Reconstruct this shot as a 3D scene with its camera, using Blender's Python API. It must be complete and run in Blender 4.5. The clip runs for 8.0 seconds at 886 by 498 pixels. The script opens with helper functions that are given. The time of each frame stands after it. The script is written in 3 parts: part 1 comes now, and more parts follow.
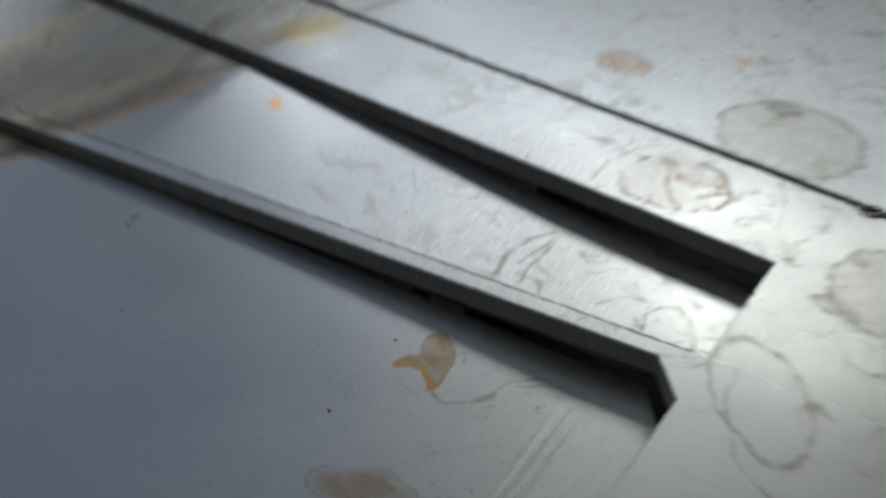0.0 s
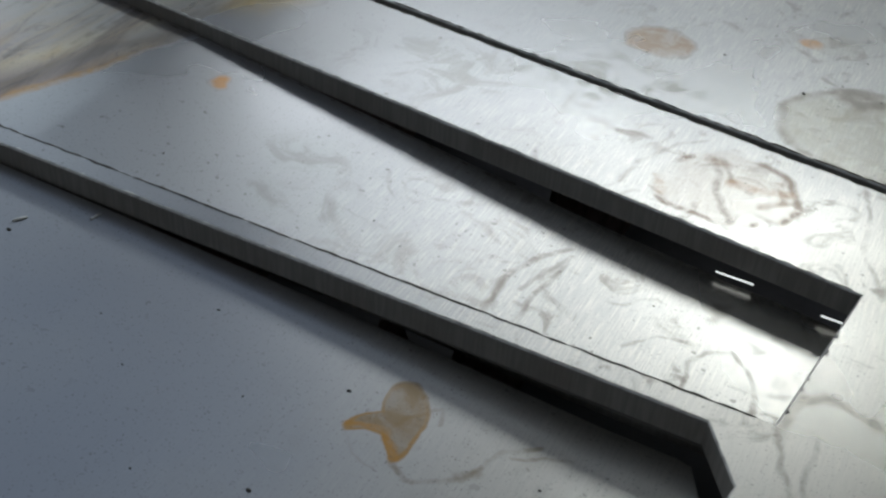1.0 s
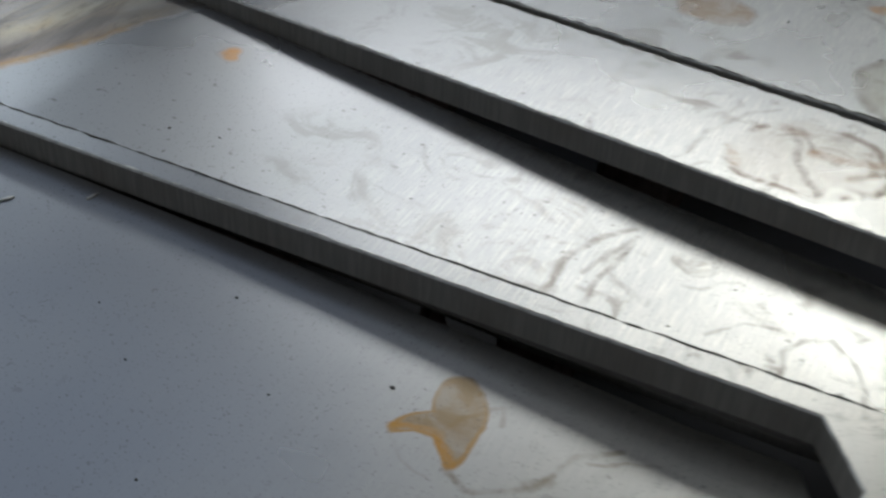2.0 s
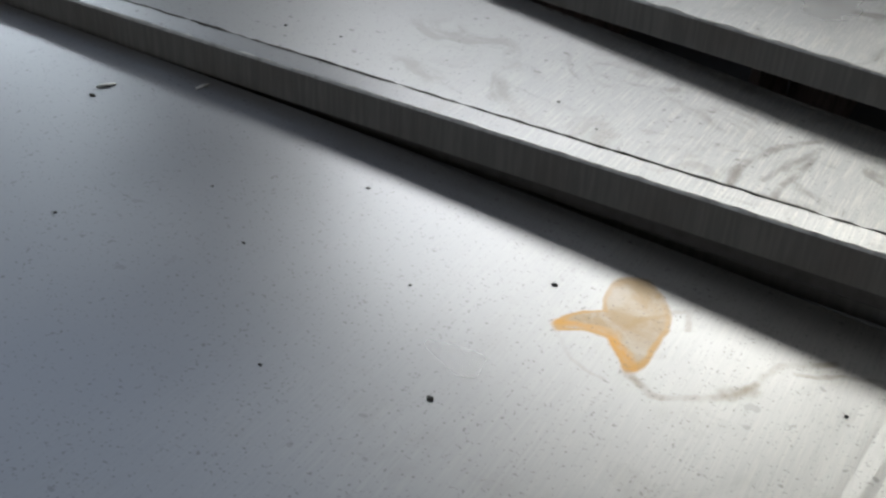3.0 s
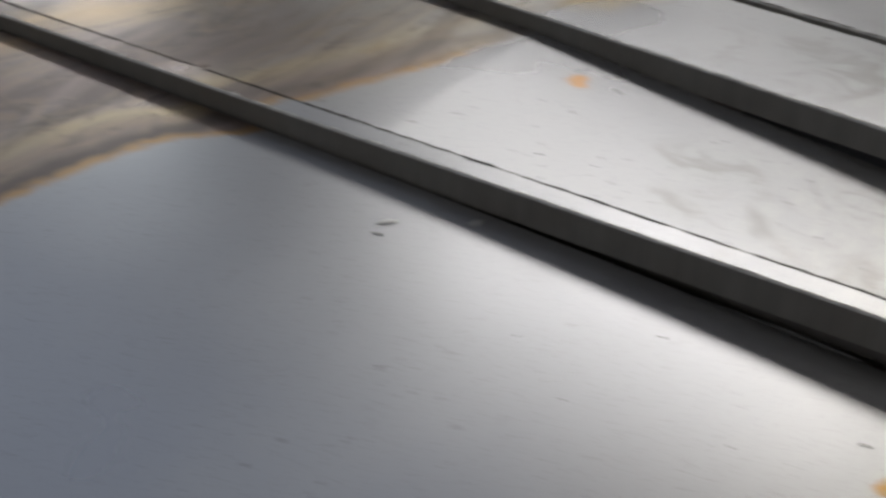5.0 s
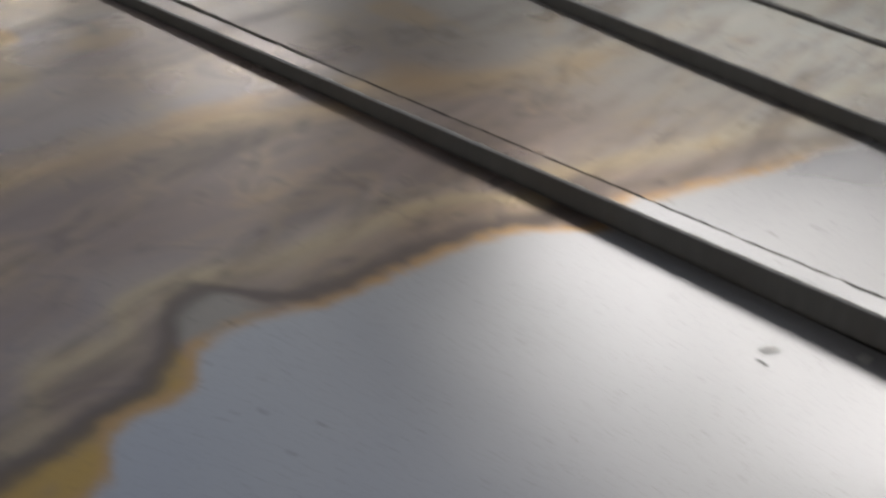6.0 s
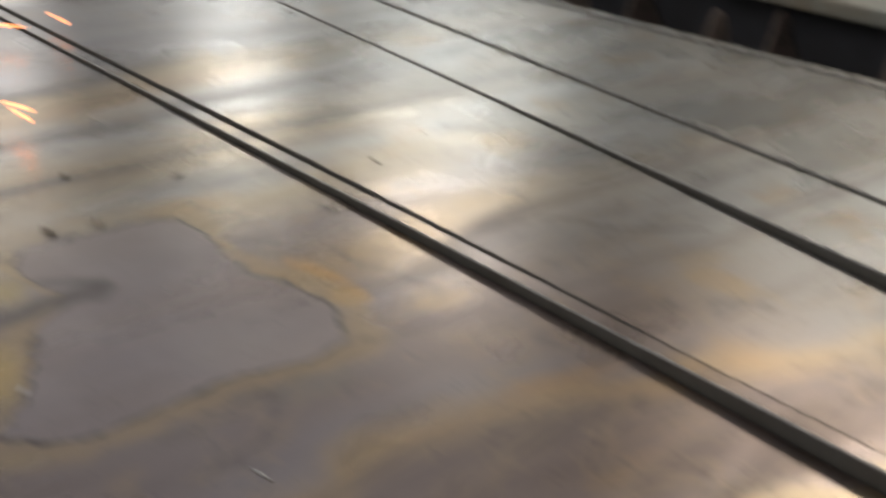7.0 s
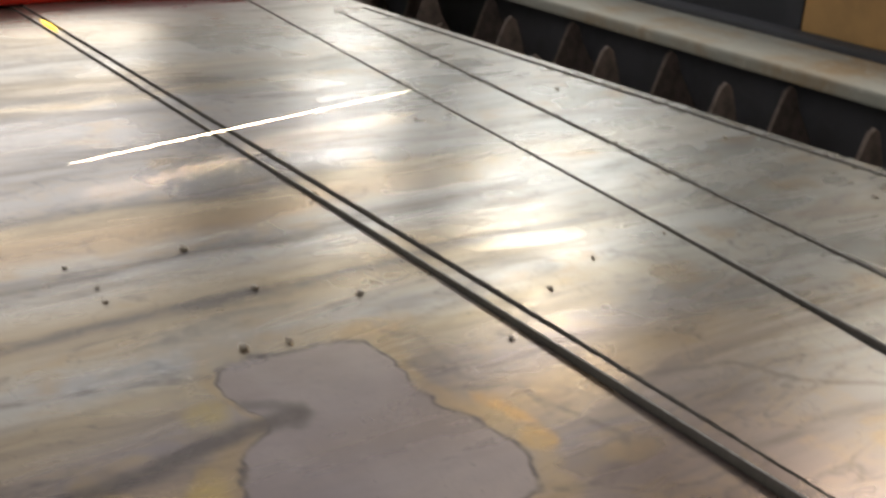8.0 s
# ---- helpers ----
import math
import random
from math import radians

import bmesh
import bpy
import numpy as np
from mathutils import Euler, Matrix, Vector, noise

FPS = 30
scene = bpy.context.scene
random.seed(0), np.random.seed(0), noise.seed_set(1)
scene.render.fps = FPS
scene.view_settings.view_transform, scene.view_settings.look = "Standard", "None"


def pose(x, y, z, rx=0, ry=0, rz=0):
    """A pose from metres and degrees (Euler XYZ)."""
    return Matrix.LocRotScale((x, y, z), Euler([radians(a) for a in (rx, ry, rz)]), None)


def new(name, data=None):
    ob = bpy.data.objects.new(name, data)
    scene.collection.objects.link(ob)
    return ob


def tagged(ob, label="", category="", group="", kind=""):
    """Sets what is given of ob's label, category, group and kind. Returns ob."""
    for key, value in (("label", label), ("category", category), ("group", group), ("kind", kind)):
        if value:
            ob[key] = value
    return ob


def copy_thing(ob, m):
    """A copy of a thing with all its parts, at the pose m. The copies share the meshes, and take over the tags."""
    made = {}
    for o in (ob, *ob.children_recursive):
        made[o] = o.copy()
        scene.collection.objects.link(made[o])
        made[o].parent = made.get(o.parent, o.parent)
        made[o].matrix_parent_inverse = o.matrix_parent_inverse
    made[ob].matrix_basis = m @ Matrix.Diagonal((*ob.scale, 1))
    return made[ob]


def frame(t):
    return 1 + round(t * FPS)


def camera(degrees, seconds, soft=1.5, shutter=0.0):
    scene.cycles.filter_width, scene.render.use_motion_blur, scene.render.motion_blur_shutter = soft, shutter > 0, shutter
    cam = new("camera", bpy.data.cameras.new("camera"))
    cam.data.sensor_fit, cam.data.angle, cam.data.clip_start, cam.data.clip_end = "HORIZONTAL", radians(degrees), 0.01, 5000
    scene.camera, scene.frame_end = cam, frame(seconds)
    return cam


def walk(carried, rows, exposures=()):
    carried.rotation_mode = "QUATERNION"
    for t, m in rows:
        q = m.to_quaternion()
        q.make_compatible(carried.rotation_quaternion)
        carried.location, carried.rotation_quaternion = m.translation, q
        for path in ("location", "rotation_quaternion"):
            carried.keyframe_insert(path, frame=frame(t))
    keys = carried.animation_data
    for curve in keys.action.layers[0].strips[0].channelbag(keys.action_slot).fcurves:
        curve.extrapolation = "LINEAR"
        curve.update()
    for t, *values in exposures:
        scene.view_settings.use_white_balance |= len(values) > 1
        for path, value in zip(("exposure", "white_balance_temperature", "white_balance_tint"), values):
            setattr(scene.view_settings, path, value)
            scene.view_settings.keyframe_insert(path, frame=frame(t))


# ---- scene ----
DEGREES = 41.86
cam = camera(DEGREES, 8.0, soft=2.5, shutter=0.9)


def view(x, y, z, yaw, pitch, roll):
    """A hand-held pose: yaw to the left of +y, pitch up, roll to the left."""
    return pose(x, y, z, 90 + pitch, 0, yaw) @ pose(0, 0, 0, 0, 0, roll)


PATH = [
    (0.00, view(0.0204, -0.2759, 0.2613, 23.66, -39.57, 3.95)),
    (0.20, view(0.0064, -0.2429, 0.2278, 24.15, -40.05, 5.34)),
    (0.30, view(0.0023, -0.2293, 0.2188, 24.75, -40.06, 4.95)),
    (0.50, view(-0.0010, -0.2138, 0.2097, 26.08, -39.30, 3.87)),
    (0.70, view(0.0008, -0.2042, 0.1987, 25.22, -38.75, 4.12)),
    (1.00, view(-0.0005, -0.1989, 0.1965, 25.04, -38.54, 4.13)),
    (1.20, view(-0.0026, -0.1973, 0.1893, 24.99, -38.23, 4.63)),
    (2.30, view(-0.0310, -0.1796, 0.1450, 24.95, -35.51, 3.30)),
    (2.50, view(-0.0360, -0.1812, 0.1329, 25.57, -34.45, 3.37)),
    (3.00, view(-0.0433, -0.1821, 0.1099, 28.22, -34.42, 3.27)),
    (3.50, view(-0.0418, -0.1814, 0.1193, 27.96, -33.70, 2.73)),
    (4.00, view(-0.0442, -0.1837, 0.1239, 28.02, -33.38, 2.73)),
    (4.20, view(-0.0511, -0.1862, 0.1289, 27.86, -33.64, 2.91)),
    (5.30, view(-0.1140, -0.2047, 0.1376, 32.44, -34.13, 2.29)),
    (5.50, view(-0.1315, -0.2044, 0.1336, 33.09, -33.24, 3.04)),
    (6.00, view(-0.1547, -0.2191, 0.1395, 36.89, -32.73, 4.24)),
    (6.20, view(-0.1578, -0.2235, 0.1473, 39.56, -31.69, 3.31)),
    (6.50, view(-0.1652, -0.2308, 0.1536, 42.27, -29.10, 2.64)),
    (6.80, view(-0.1687, -0.2425, 0.1639, 44.08, -27.16, 2.57)),
    (7.00, view(-0.1812, -0.2490, 0.1739, 48.66, -24.99, 1.81)),
    (7.30, view(-0.1961, -0.2561, 0.1774, 50.28, -23.86, 2.16)),
    (7.50, view(-0.1993, -0.2605, 0.1877, 51.84, -23.69, 2.28)),
    (8.00, view(-0.2057, -0.2758, 0.2036, 53.74, -22.42, 3.14)),
]
LIGHT = [(0.0, -0.4, 5850, 4), (0.5, -0.27, 5850, 4), (1.0, -0.17, 5950, 4), (2.5, 0.0, 6150, 6), (4.2, 0.12, 6450, 8), (5.5, 0.05, 6650, 10),
         (6.5, 0.2, 6880, 10), (7.0, 0.38, 7180, 11), (7.5, 0.5, 7350, 12), (8.0, 0.68, 7480, 12)]
walk(cam, PATH, LIGHT)

# ---- world and light ----
world = bpy.data.worlds.new("sky")
scene.world = world
world.use_nodes = True
wn = world.node_tree.nodes
sky = wn.new("ShaderNodeTexSky")
sky.sky_type, sky.sun_disc = "NISHITA", False
sky.sun_elevation, sky.sun_rotation = radians(35), radians(160)
world.node_tree.links.new(sky.outputs[0], wn["Background"].inputs[0])
wn["Background"].inputs[1].default_value = 0.1
scene.view_settings.exposure = 0.0


def window_or_fill_light(x, y, z, wide, high, turn, watts, color):
    """Daylight by one window opening, real or added for fill; turn is the heading that it shines to."""
    lamp = bpy.data.lights.new("window_or_fill_daylight", "AREA")
    lamp.shape, lamp.size, lamp.size_y, lamp.energy, lamp.color = "RECTANGLE", wide, high, watts, color
    ob = new("window_or_fill_daylight", lamp)
    ob.matrix_world = pose(x, y, z, 90, 0, turn)
    return ob


# windows: x or y span and height above the sheet; north ones known from their reflections
NORTH, SOUTH, WEST, EAST, CEIL, FLOOR = 5.0, -6.0, -12.0, 6.0, 5.2, -0.85
NORTH_WINDOWS = [(-3.3, 0.4, 2.95, 4.25), (-6.8, -5.3, 2.8, 3.45), (-9.5, -8.3, 2.75, 3.45)]
# south and west windows and the skylight are unseen, added as fill light
SOUTH_FILL_WINDOWS = [(-4.0, -1.0, 1.6, 3.6), (0.5, 3.5, 1.6, 3.6)]
DAY, CLEAR, COOL = (1.0, 0.98, 0.94), (0.90, 0.96, 1.0), (0.86, 0.92, 1.0)
for x0, x1, z0, z1 in NORTH_WINDOWS:
    window_or_fill_light((x0 + x1) / 2, NORTH - 0.03, (z0 + z1) / 2, x1 - x0, z1 - z0, 180, (20 if x0 > -4 else 36) * (x1 - x0) * (z1 - z0), DAY if x0 > -4 else CLEAR)
for x0, x1, z0, z1 in SOUTH_FILL_WINDOWS:
    window_or_fill_light((x0 + x1) / 2, SOUTH + 0.03, (z0 + z1) / 2, x1 - x0, z1 - z0, 0, 2 * (x1 - x0) * (z1 - z0), COOL)
FILL_SKYLIGHT = (-10.8, -1.5, 1.4, 4.6)
lamp = bpy.data.lights.new("skylight_fill", "AREA")
lamp.shape, lamp.size, lamp.size_y, lamp.energy, lamp.color = "RECTANGLE", FILL_SKYLIGHT[1] - FILL_SKYLIGHT[0], FILL_SKYLIGHT[3] - FILL_SKYLIGHT[2], 38.0, COOL
new("skylight_fill", lamp).matrix_world = pose((FILL_SKYLIGHT[0] + FILL_SKYLIGHT[1]) / 2, (FILL_SKYLIGHT[2] + FILL_SKYLIGHT[3]) / 2, CEIL - 0.03)
WEST_FILL_WINDOW = (-4.0, 4.4, 1.0, 4.9)
window_or_fill_light(WEST + 0.03, 0.2, 2.95, 8.4, 3.9, 270, 150.0, DAY)


# ---- materials ----
class Nodes:
    """A short way to write node materials."""

    def __init__(self, name):
        self.mat = bpy.data.materials.new(name)
        self.mat.use_nodes = True
        self.tree = self.mat.node_tree
        self.bsdf = self.tree.nodes["Principled BSDF"]

    def add(self, kind, **values):
        node = self.tree.nodes.new(kind)
        for key, value in values.items():
            setattr(node, key, value)
        return node

    def link(self, a, b):
        self.tree.links.new(a, b)

    def put(self, socket, value):
        if isinstance(value, bpy.types.NodeSocket):
            self.link(value, socket)
        else:
            socket.default_value = value

    def place(self, scale=(1, 1, 1), shift=(0, 0, 0)):
        coord = self.add("ShaderNodeTexCoord")
        mapping = self.add("ShaderNodeMapping")
        mapping.inputs["Scale"].default_value = scale
        mapping.inputs["Location"].default_value = shift
        self.link(coord.outputs["Object"], mapping.inputs[0])
        return mapping.outputs[0]

    def noise(self, vector, scale, detail=4.0, rough=0.55, warp=0.0):
        node = self.add("ShaderNodeTexNoise")
        self.link(vector, node.inputs["Vector"])
        node.inputs["Scale"].default_value, node.inputs["Detail"].default_value = scale, detail
        node.inputs["Roughness"].default_value, node.inputs["Distortion"].default_value = rough, warp
        return node.outputs[0]

    def math(self, kind, a, b=0.0, c=0.0):
        node = self.add("ShaderNodeMath", operation=kind)
        for socket, value in zip(node.inputs, (a, b, c)):
            self.put(socket, value)
        return node.outputs[0]

    def ramp(self, fac, stops, mode="LINEAR"):
        node = self.add("ShaderNodeValToRGB")
        node.color_ramp.interpolation = mode
        e = node.color_ramp.elements
        while len(e) < len(stops):
            e.new(0.5)
        for el, (at, col) in zip(e, stops):
            el.position, el.color = at, (*col, 1) if len(col) == 3 else col
        self.link(fac, node.inputs[0])
        return node.outputs[0]

    def span(self, value, a, b, c=0.0, d=1.0, smooth=True):
        node = self.add("ShaderNodeMapRange")
        node.interpolation_type = "SMOOTHSTEP" if smooth else "LINEAR"
        for socket, v in zip(node.inputs, (value, a, b, c, d)):
            self.put(socket, v)
        return node.outputs[0]

    def mix(self, fac, a, b, kind="MIX"):
        node = self.add("ShaderNodeMix", data_type="RGBA", blend_type=kind)
        self.put(node.inputs[0], fac)
        for socket, value in ((node.inputs[6], a), (node.inputs[7], b)):
            self.put(socket, (*value, 1) if isinstance(value, tuple) and len(value) == 3 else value)
        return node.outputs[2]

    def bump(self, height, strength, distance, normal=None):
        node = self.add("ShaderNodeBump")
        node.inputs["Strength"].default_value, node.inputs["Distance"].default_value = strength, distance
        self.link(height, node.inputs["Height"])
        if normal is not None:
            self.link(normal, node.inputs["Normal"])
        return node.outputs[0]

    def finish(self, color, rough, metal=0.0, normal=None, alpha=None):
        self.put(self.bsdf.inputs["Base Color"], (*color, 1) if isinstance(color, tuple) and len(color) == 3 else color)
        self.put(self.bsdf.inputs["Roughness"], rough)
        self.put(self.bsdf.inputs["Metallic"], metal)
        if normal is not None:
            self.link(normal, self.bsdf.inputs["Normal"])
        if alpha is not None:
            self.put(self.bsdf.inputs["Alpha"], alpha)
        return self.mat


def mill_scale():
    """Hot-rolled sheet: grey scale, brown heat and water bands over one stretch, dried spots of oil and water, a brushed end."""
    n = Nodes("mill_scale_steel")
    p = n.place()
    sep = n.add("ShaderNodeSeparateXYZ")
    n.link(p, sep.inputs[0])
    x, y = sep.outputs[0], sep.outputs[1]
    wob = n.noise(n.place((5, 4, 1)), 2.2, 3, 0.5, 0.8)
    streak = n.noise(n.place((75, 9, 1)), 1.0, 6, 0.62, 0.4)
    smear = n.noise(n.place((38, 6, 1), (3, 1, 0)), 1.0, 7, 0.66, 0.9)
    cloud = n.noise(p, 26, 5, 0.55)
    mottle = n.noise(p, 11, 4, 0.5, 0.3)
    inner = n.noise(p, 130, 4, 0.6, 0.8)
    grime = n.noise(p, 60, 6, 0.62, 1.2)

    def both(a, b, *more):
        a = n.math("MULTIPLY", a, b)
        return both(a, *more) if more else a

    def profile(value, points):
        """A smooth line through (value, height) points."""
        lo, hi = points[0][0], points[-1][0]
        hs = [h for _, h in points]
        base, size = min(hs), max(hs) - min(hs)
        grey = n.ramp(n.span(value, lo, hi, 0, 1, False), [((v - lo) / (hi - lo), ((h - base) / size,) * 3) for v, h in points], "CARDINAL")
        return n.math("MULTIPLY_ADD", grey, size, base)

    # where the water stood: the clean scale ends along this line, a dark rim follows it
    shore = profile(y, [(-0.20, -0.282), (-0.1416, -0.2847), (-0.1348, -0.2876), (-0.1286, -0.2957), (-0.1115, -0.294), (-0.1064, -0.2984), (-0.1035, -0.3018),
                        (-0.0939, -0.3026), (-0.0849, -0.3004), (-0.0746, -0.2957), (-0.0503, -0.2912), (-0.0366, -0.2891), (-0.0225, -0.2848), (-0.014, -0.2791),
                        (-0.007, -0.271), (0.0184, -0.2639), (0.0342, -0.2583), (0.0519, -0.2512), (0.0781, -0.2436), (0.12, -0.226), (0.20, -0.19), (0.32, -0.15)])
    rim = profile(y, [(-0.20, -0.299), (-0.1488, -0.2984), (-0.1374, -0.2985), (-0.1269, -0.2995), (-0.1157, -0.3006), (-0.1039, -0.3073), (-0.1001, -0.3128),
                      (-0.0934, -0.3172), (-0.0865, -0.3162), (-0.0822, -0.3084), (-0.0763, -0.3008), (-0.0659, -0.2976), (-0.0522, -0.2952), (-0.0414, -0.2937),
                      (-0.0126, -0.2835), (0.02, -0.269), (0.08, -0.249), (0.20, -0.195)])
    fine = n.math("MULTIPLY", n.math("SUBTRACT", n.noise(p, 160, 3, 0.5), 0.5), 0.004)
    off = n.math("ADD", n.math("SUBTRACT", x, shore), fine)
    old = n.span(off, 0.0005, -0.001)
    follow = n.math("MULTIPLY", n.math("ADD", shore, 0.29), n.span(x, -0.52, -0.33))
    u = n.math("SUBTRACT", x, follow)
    u = n.math("ADD", u, n.math("MULTIPLY", n.math("SUBTRACT", wob, 0.5), n.span(x, -0.30, -0.36, 0.004, 0.03)))
    u = n.math("ADD", u, n.math("MULTIPLY", n.math("SUBTRACT", streak, 0.5), n.span(x, -0.30, -0.36, 0.006, 0.02)))
    blue, brown, dark = (0.305, 0.302, 0.315), (0.20, 0.15, 0.13), (0.10, 0.082, 0.074)
    tan, mauve, grey, amber = (0.36, 0.28, 0.18), (0.225, 0.183, 0.172), (0.36, 0.345, 0.325), (0.33, 0.225, 0.13)

    def at(v):
        return (v + 1.3) / 1.4

    bands = n.ramp(n.span(u, -1.3, 0.1, 0, 1, False), [
        (at(-1.25), grey), (at(-1.1), tan), (at(-1.0), grey), (at(-0.96), tan), (at(-0.925), dark), (at(-0.912), tan), (at(-0.895), (0.25, 0.235, 0.24)), (at(-0.742), (0.26, 0.245, 0.25)),
        (at(-0.724), dark), (at(-0.716), tan), (at(-0.69), amber), (at(-0.668), grey), (at(-0.655), dark), (at(-0.647), grey), (at(-0.612), tan), (at(-0.606), dark),
        (at(-0.597), tan), (at(-0.565), grey), (at(-0.545), tan), (at(-0.51), mauve), (at(-0.485), amber), (at(-0.46), mauve), (at(-0.435), brown), (at(-0.405), brown),
        (at(-0.385), mauve), (at(-0.376), amber), (at(-0.362), brown), (at(-0.328), brown), (at(-0.317), mauve), (at(-0.310), tan), (at(-0.302), brown)])
    # paler at the slot end: brushed metal, plus missing reflected brightness put into the colour
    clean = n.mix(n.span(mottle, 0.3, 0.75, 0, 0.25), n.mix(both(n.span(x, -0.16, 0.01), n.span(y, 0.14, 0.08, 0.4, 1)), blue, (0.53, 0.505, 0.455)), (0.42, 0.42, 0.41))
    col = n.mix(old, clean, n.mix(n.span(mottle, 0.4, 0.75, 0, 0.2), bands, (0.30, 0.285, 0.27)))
    # greyer towards +y: less oxide, and partly window reflection painted into the colour
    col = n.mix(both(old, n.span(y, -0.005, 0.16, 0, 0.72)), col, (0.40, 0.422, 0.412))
    col = n.mix(both(n.span(smear, 0.50, 0.66), old, n.span(x, -0.62, -0.42, 0.35, 0.7)), col, (0.125, 0.098, 0.086))
    col = n.mix(both(n.span(streak, 0.52, 0.70), old, 0.45), col, (0.14, 0.11, 0.096))
    col = n.mix(both(n.span(cloud, 0.5, 0.66), n.span(smear, 0.55, 0.42), old, 0.55), col, (0.33, 0.225, 0.12))
    for stretch, scale, share in (((3.2, 0.8, 1), 9, 0.45), ((2.2, 1.0, 1), 22, 0.3)):
        vein = n.math("ABSOLUTE", n.math("SUBTRACT", n.noise(n.place(stretch), scale, 3, 0.5, 0.7), 0.5))
        col = n.mix(both(n.span(vein, 0.0, 0.016, 1, 0), n.span(inner, 0.35, 0.6, 0.3, 1), old, share), col, (0.085, 0.066, 0.056))
        col = n.mix(both(n.span(n.math("ABSOLUTE", n.math("SUBTRACT", vein, 0.03)), 0.0, 0.02, 1, 0), old, share * 0.5), col, (0.33, 0.24, 0.14))

    # the rim of the water: grey tongue and amber crust between line and shore, then the dark line itself
    to_rim = n.math("ADD", n.math("SUBTRACT", x, rim), fine)
    between = both(n.span(to_rim, -0.001, 0.001), old)
    col = n.mix(both(between, n.span(y, -0.080, -0.088), n.span(y, -0.1045, -0.1005), 0.8), col, (0.235, 0.215, 0.19))
    col = n.mix(both(between, n.span(y, -0.1035, -0.1065), n.span(inner, 0.3, 0.6, 0.65, 1)), col, (0.36, 0.23, 0.075))
    col = n.mix(both(n.span(n.math("ABSOLUTE", to_rim), 0.0008, 0.0055, 0.85, 0), n.span(y, 0.03, -0.02, 0.35, 1)), col, (0.098, 0.078, 0.068))
    col = n.mix(both(n.span(n.math("ABSOLUTE", off), 0.0004, 0.0034, 1, 0), n.span(grime, 0.36, 0.6, 0.35, 0.9), n.span(y, 0.09, 0.05)), col, (0.36, 0.22, 0.10))

    brush = n.noise(n.place((2300, 90, 1)), 1.0, 4, 0.65)
    worn = n.math("MULTIPLY", n.span(x, -0.2, -0.03), n.span(mottle, 0.35, 0.6, 0.4, 1))
    col = n.mix(both(n.span(brush, 0.45, 0.68), worn, n.span(y, -0.004, 0.004, 0.35, 1), 0.55), col, (0.71, 0.665, 0.575))
    col = n.mix(both(n.span(brush, 0.46, 0.32), worn, 0.15), col, (0.21, 0.19, 0.165))
    spread = n.span(y, -0.004, 0.004, 0.15, 0.75)
    col = n.mix(both(n.span(grime, 0.52, 0.68), n.span(x, -0.20, -0.04), spread), col, (0.20, 0.18, 0.155))

    # dried spots: centre, half axes, turn, fill colour and share, rim share
    warp = n.add("ShaderNodeTexNoise")
    n.link(p, warp.inputs["Vector"])
    warp.inputs["Scale"].default_value, warp.inputs["Detail"].default_value = 75, 6

    def pushed(amount):
        node = n.add("ShaderNodeVectorMath", operation="MULTIPLY_ADD")
        n.link(warp.outputs[1], node.inputs[0])
        node.inputs[1].default_value = (amount, amount, 0)
        n.link(p, node.inputs[2])
        back = n.add("ShaderNodeVectorMath", operation="SUBTRACT")
        n.link(node.outputs[0], back.inputs[0])
        back.inputs[1].default_value = (amount / 2, amount / 2, 0)
        return back.outputs[0]

    eased, shaken = pushed(0.011), pushed(0.005)

    def reach(cx, cy, rx, ry, turn=0.0):
        m = n.add("ShaderNodeMapping", vector_type="TEXTURE")
        m.inputs["Location"].default_value = (cx, cy, 0)
        m.inputs["Rotation"].default_value = (0, 0, radians(turn))
        m.inputs["Scale"].default_value = (rx, ry, 1000)
        n.link(eased, m.inputs[0])
        ln = n.add("ShaderNodeVectorMath", operation="LENGTH")
        n.link(m.outputs[0], ln.inputs[0])
        return ln.outputs[1]

    def blot(cx, cy, points, ground):
        """How far out of a closed, uneven outline round its centre: 1 on the outline."""
        m = n.add("ShaderNodeVectorMath", operation="SUBTRACT")
        n.link(ground, m.inputs[0])
        m.inputs[1].default_value = (cx, cy, 0)
        flat = n.add("ShaderNodeVectorMath", operation="MULTIPLY")
        n.link(m.outputs[0], flat.inputs[0])
        flat.inputs[1].default_value = (1, 1, 0)
        s = n.add("ShaderNodeSeparateXYZ")
        n.link(flat.outputs[0], s.inputs[0])
        turn = n.math("ARCTAN2", s.outputs[1], s.outputs[0])
        ring = sorted((math.atan2(b - cy, a - cx), math.hypot(a - cx, b - cy)) for a, b in points)
        ring = [(ring[-1][0] - math.tau, ring[-1][1])] + ring + [(ring[0][0] + math.tau, ring[0][1])]
        ln = n.add("ShaderNodeVectorMath", operation="LENGTH")
        n.link(flat.outputs[0], ln.inputs[0])
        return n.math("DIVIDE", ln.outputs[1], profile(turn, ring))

    def stroke(points):
        """The distance to a chain of short straight pieces."""
        best = None
        for (ax, ay), (bx, by) in zip(points, points[1:]):
            dx, dy = bx - ax, by - ay
            size = dx * dx + dy * dy
            pa = n.add("ShaderNodeVectorMath", operation="SUBTRACT")
            n.link(shaken, pa.inputs[0])
            pa.inputs[1].default_value = (ax, ay, 0)
            dot = n.add("ShaderNodeVectorMath", operation="DOT_PRODUCT")
            n.link(pa.outputs[0], dot.inputs[0])
            dot.inputs[1].default_value = (dx / size, dy / size, 0)
            clamp = n.add("ShaderNodeClamp")
            n.link(dot.outputs[1], clamp.inputs[0])
            back = n.add("ShaderNodeVectorMath", operation="SCALE")
            back.inputs[0].default_value = (-dx, -dy, 0)
            n.link(clamp.outputs[0], back.inputs[3])
            gap = n.add("ShaderNodeVectorMath", operation="ADD")
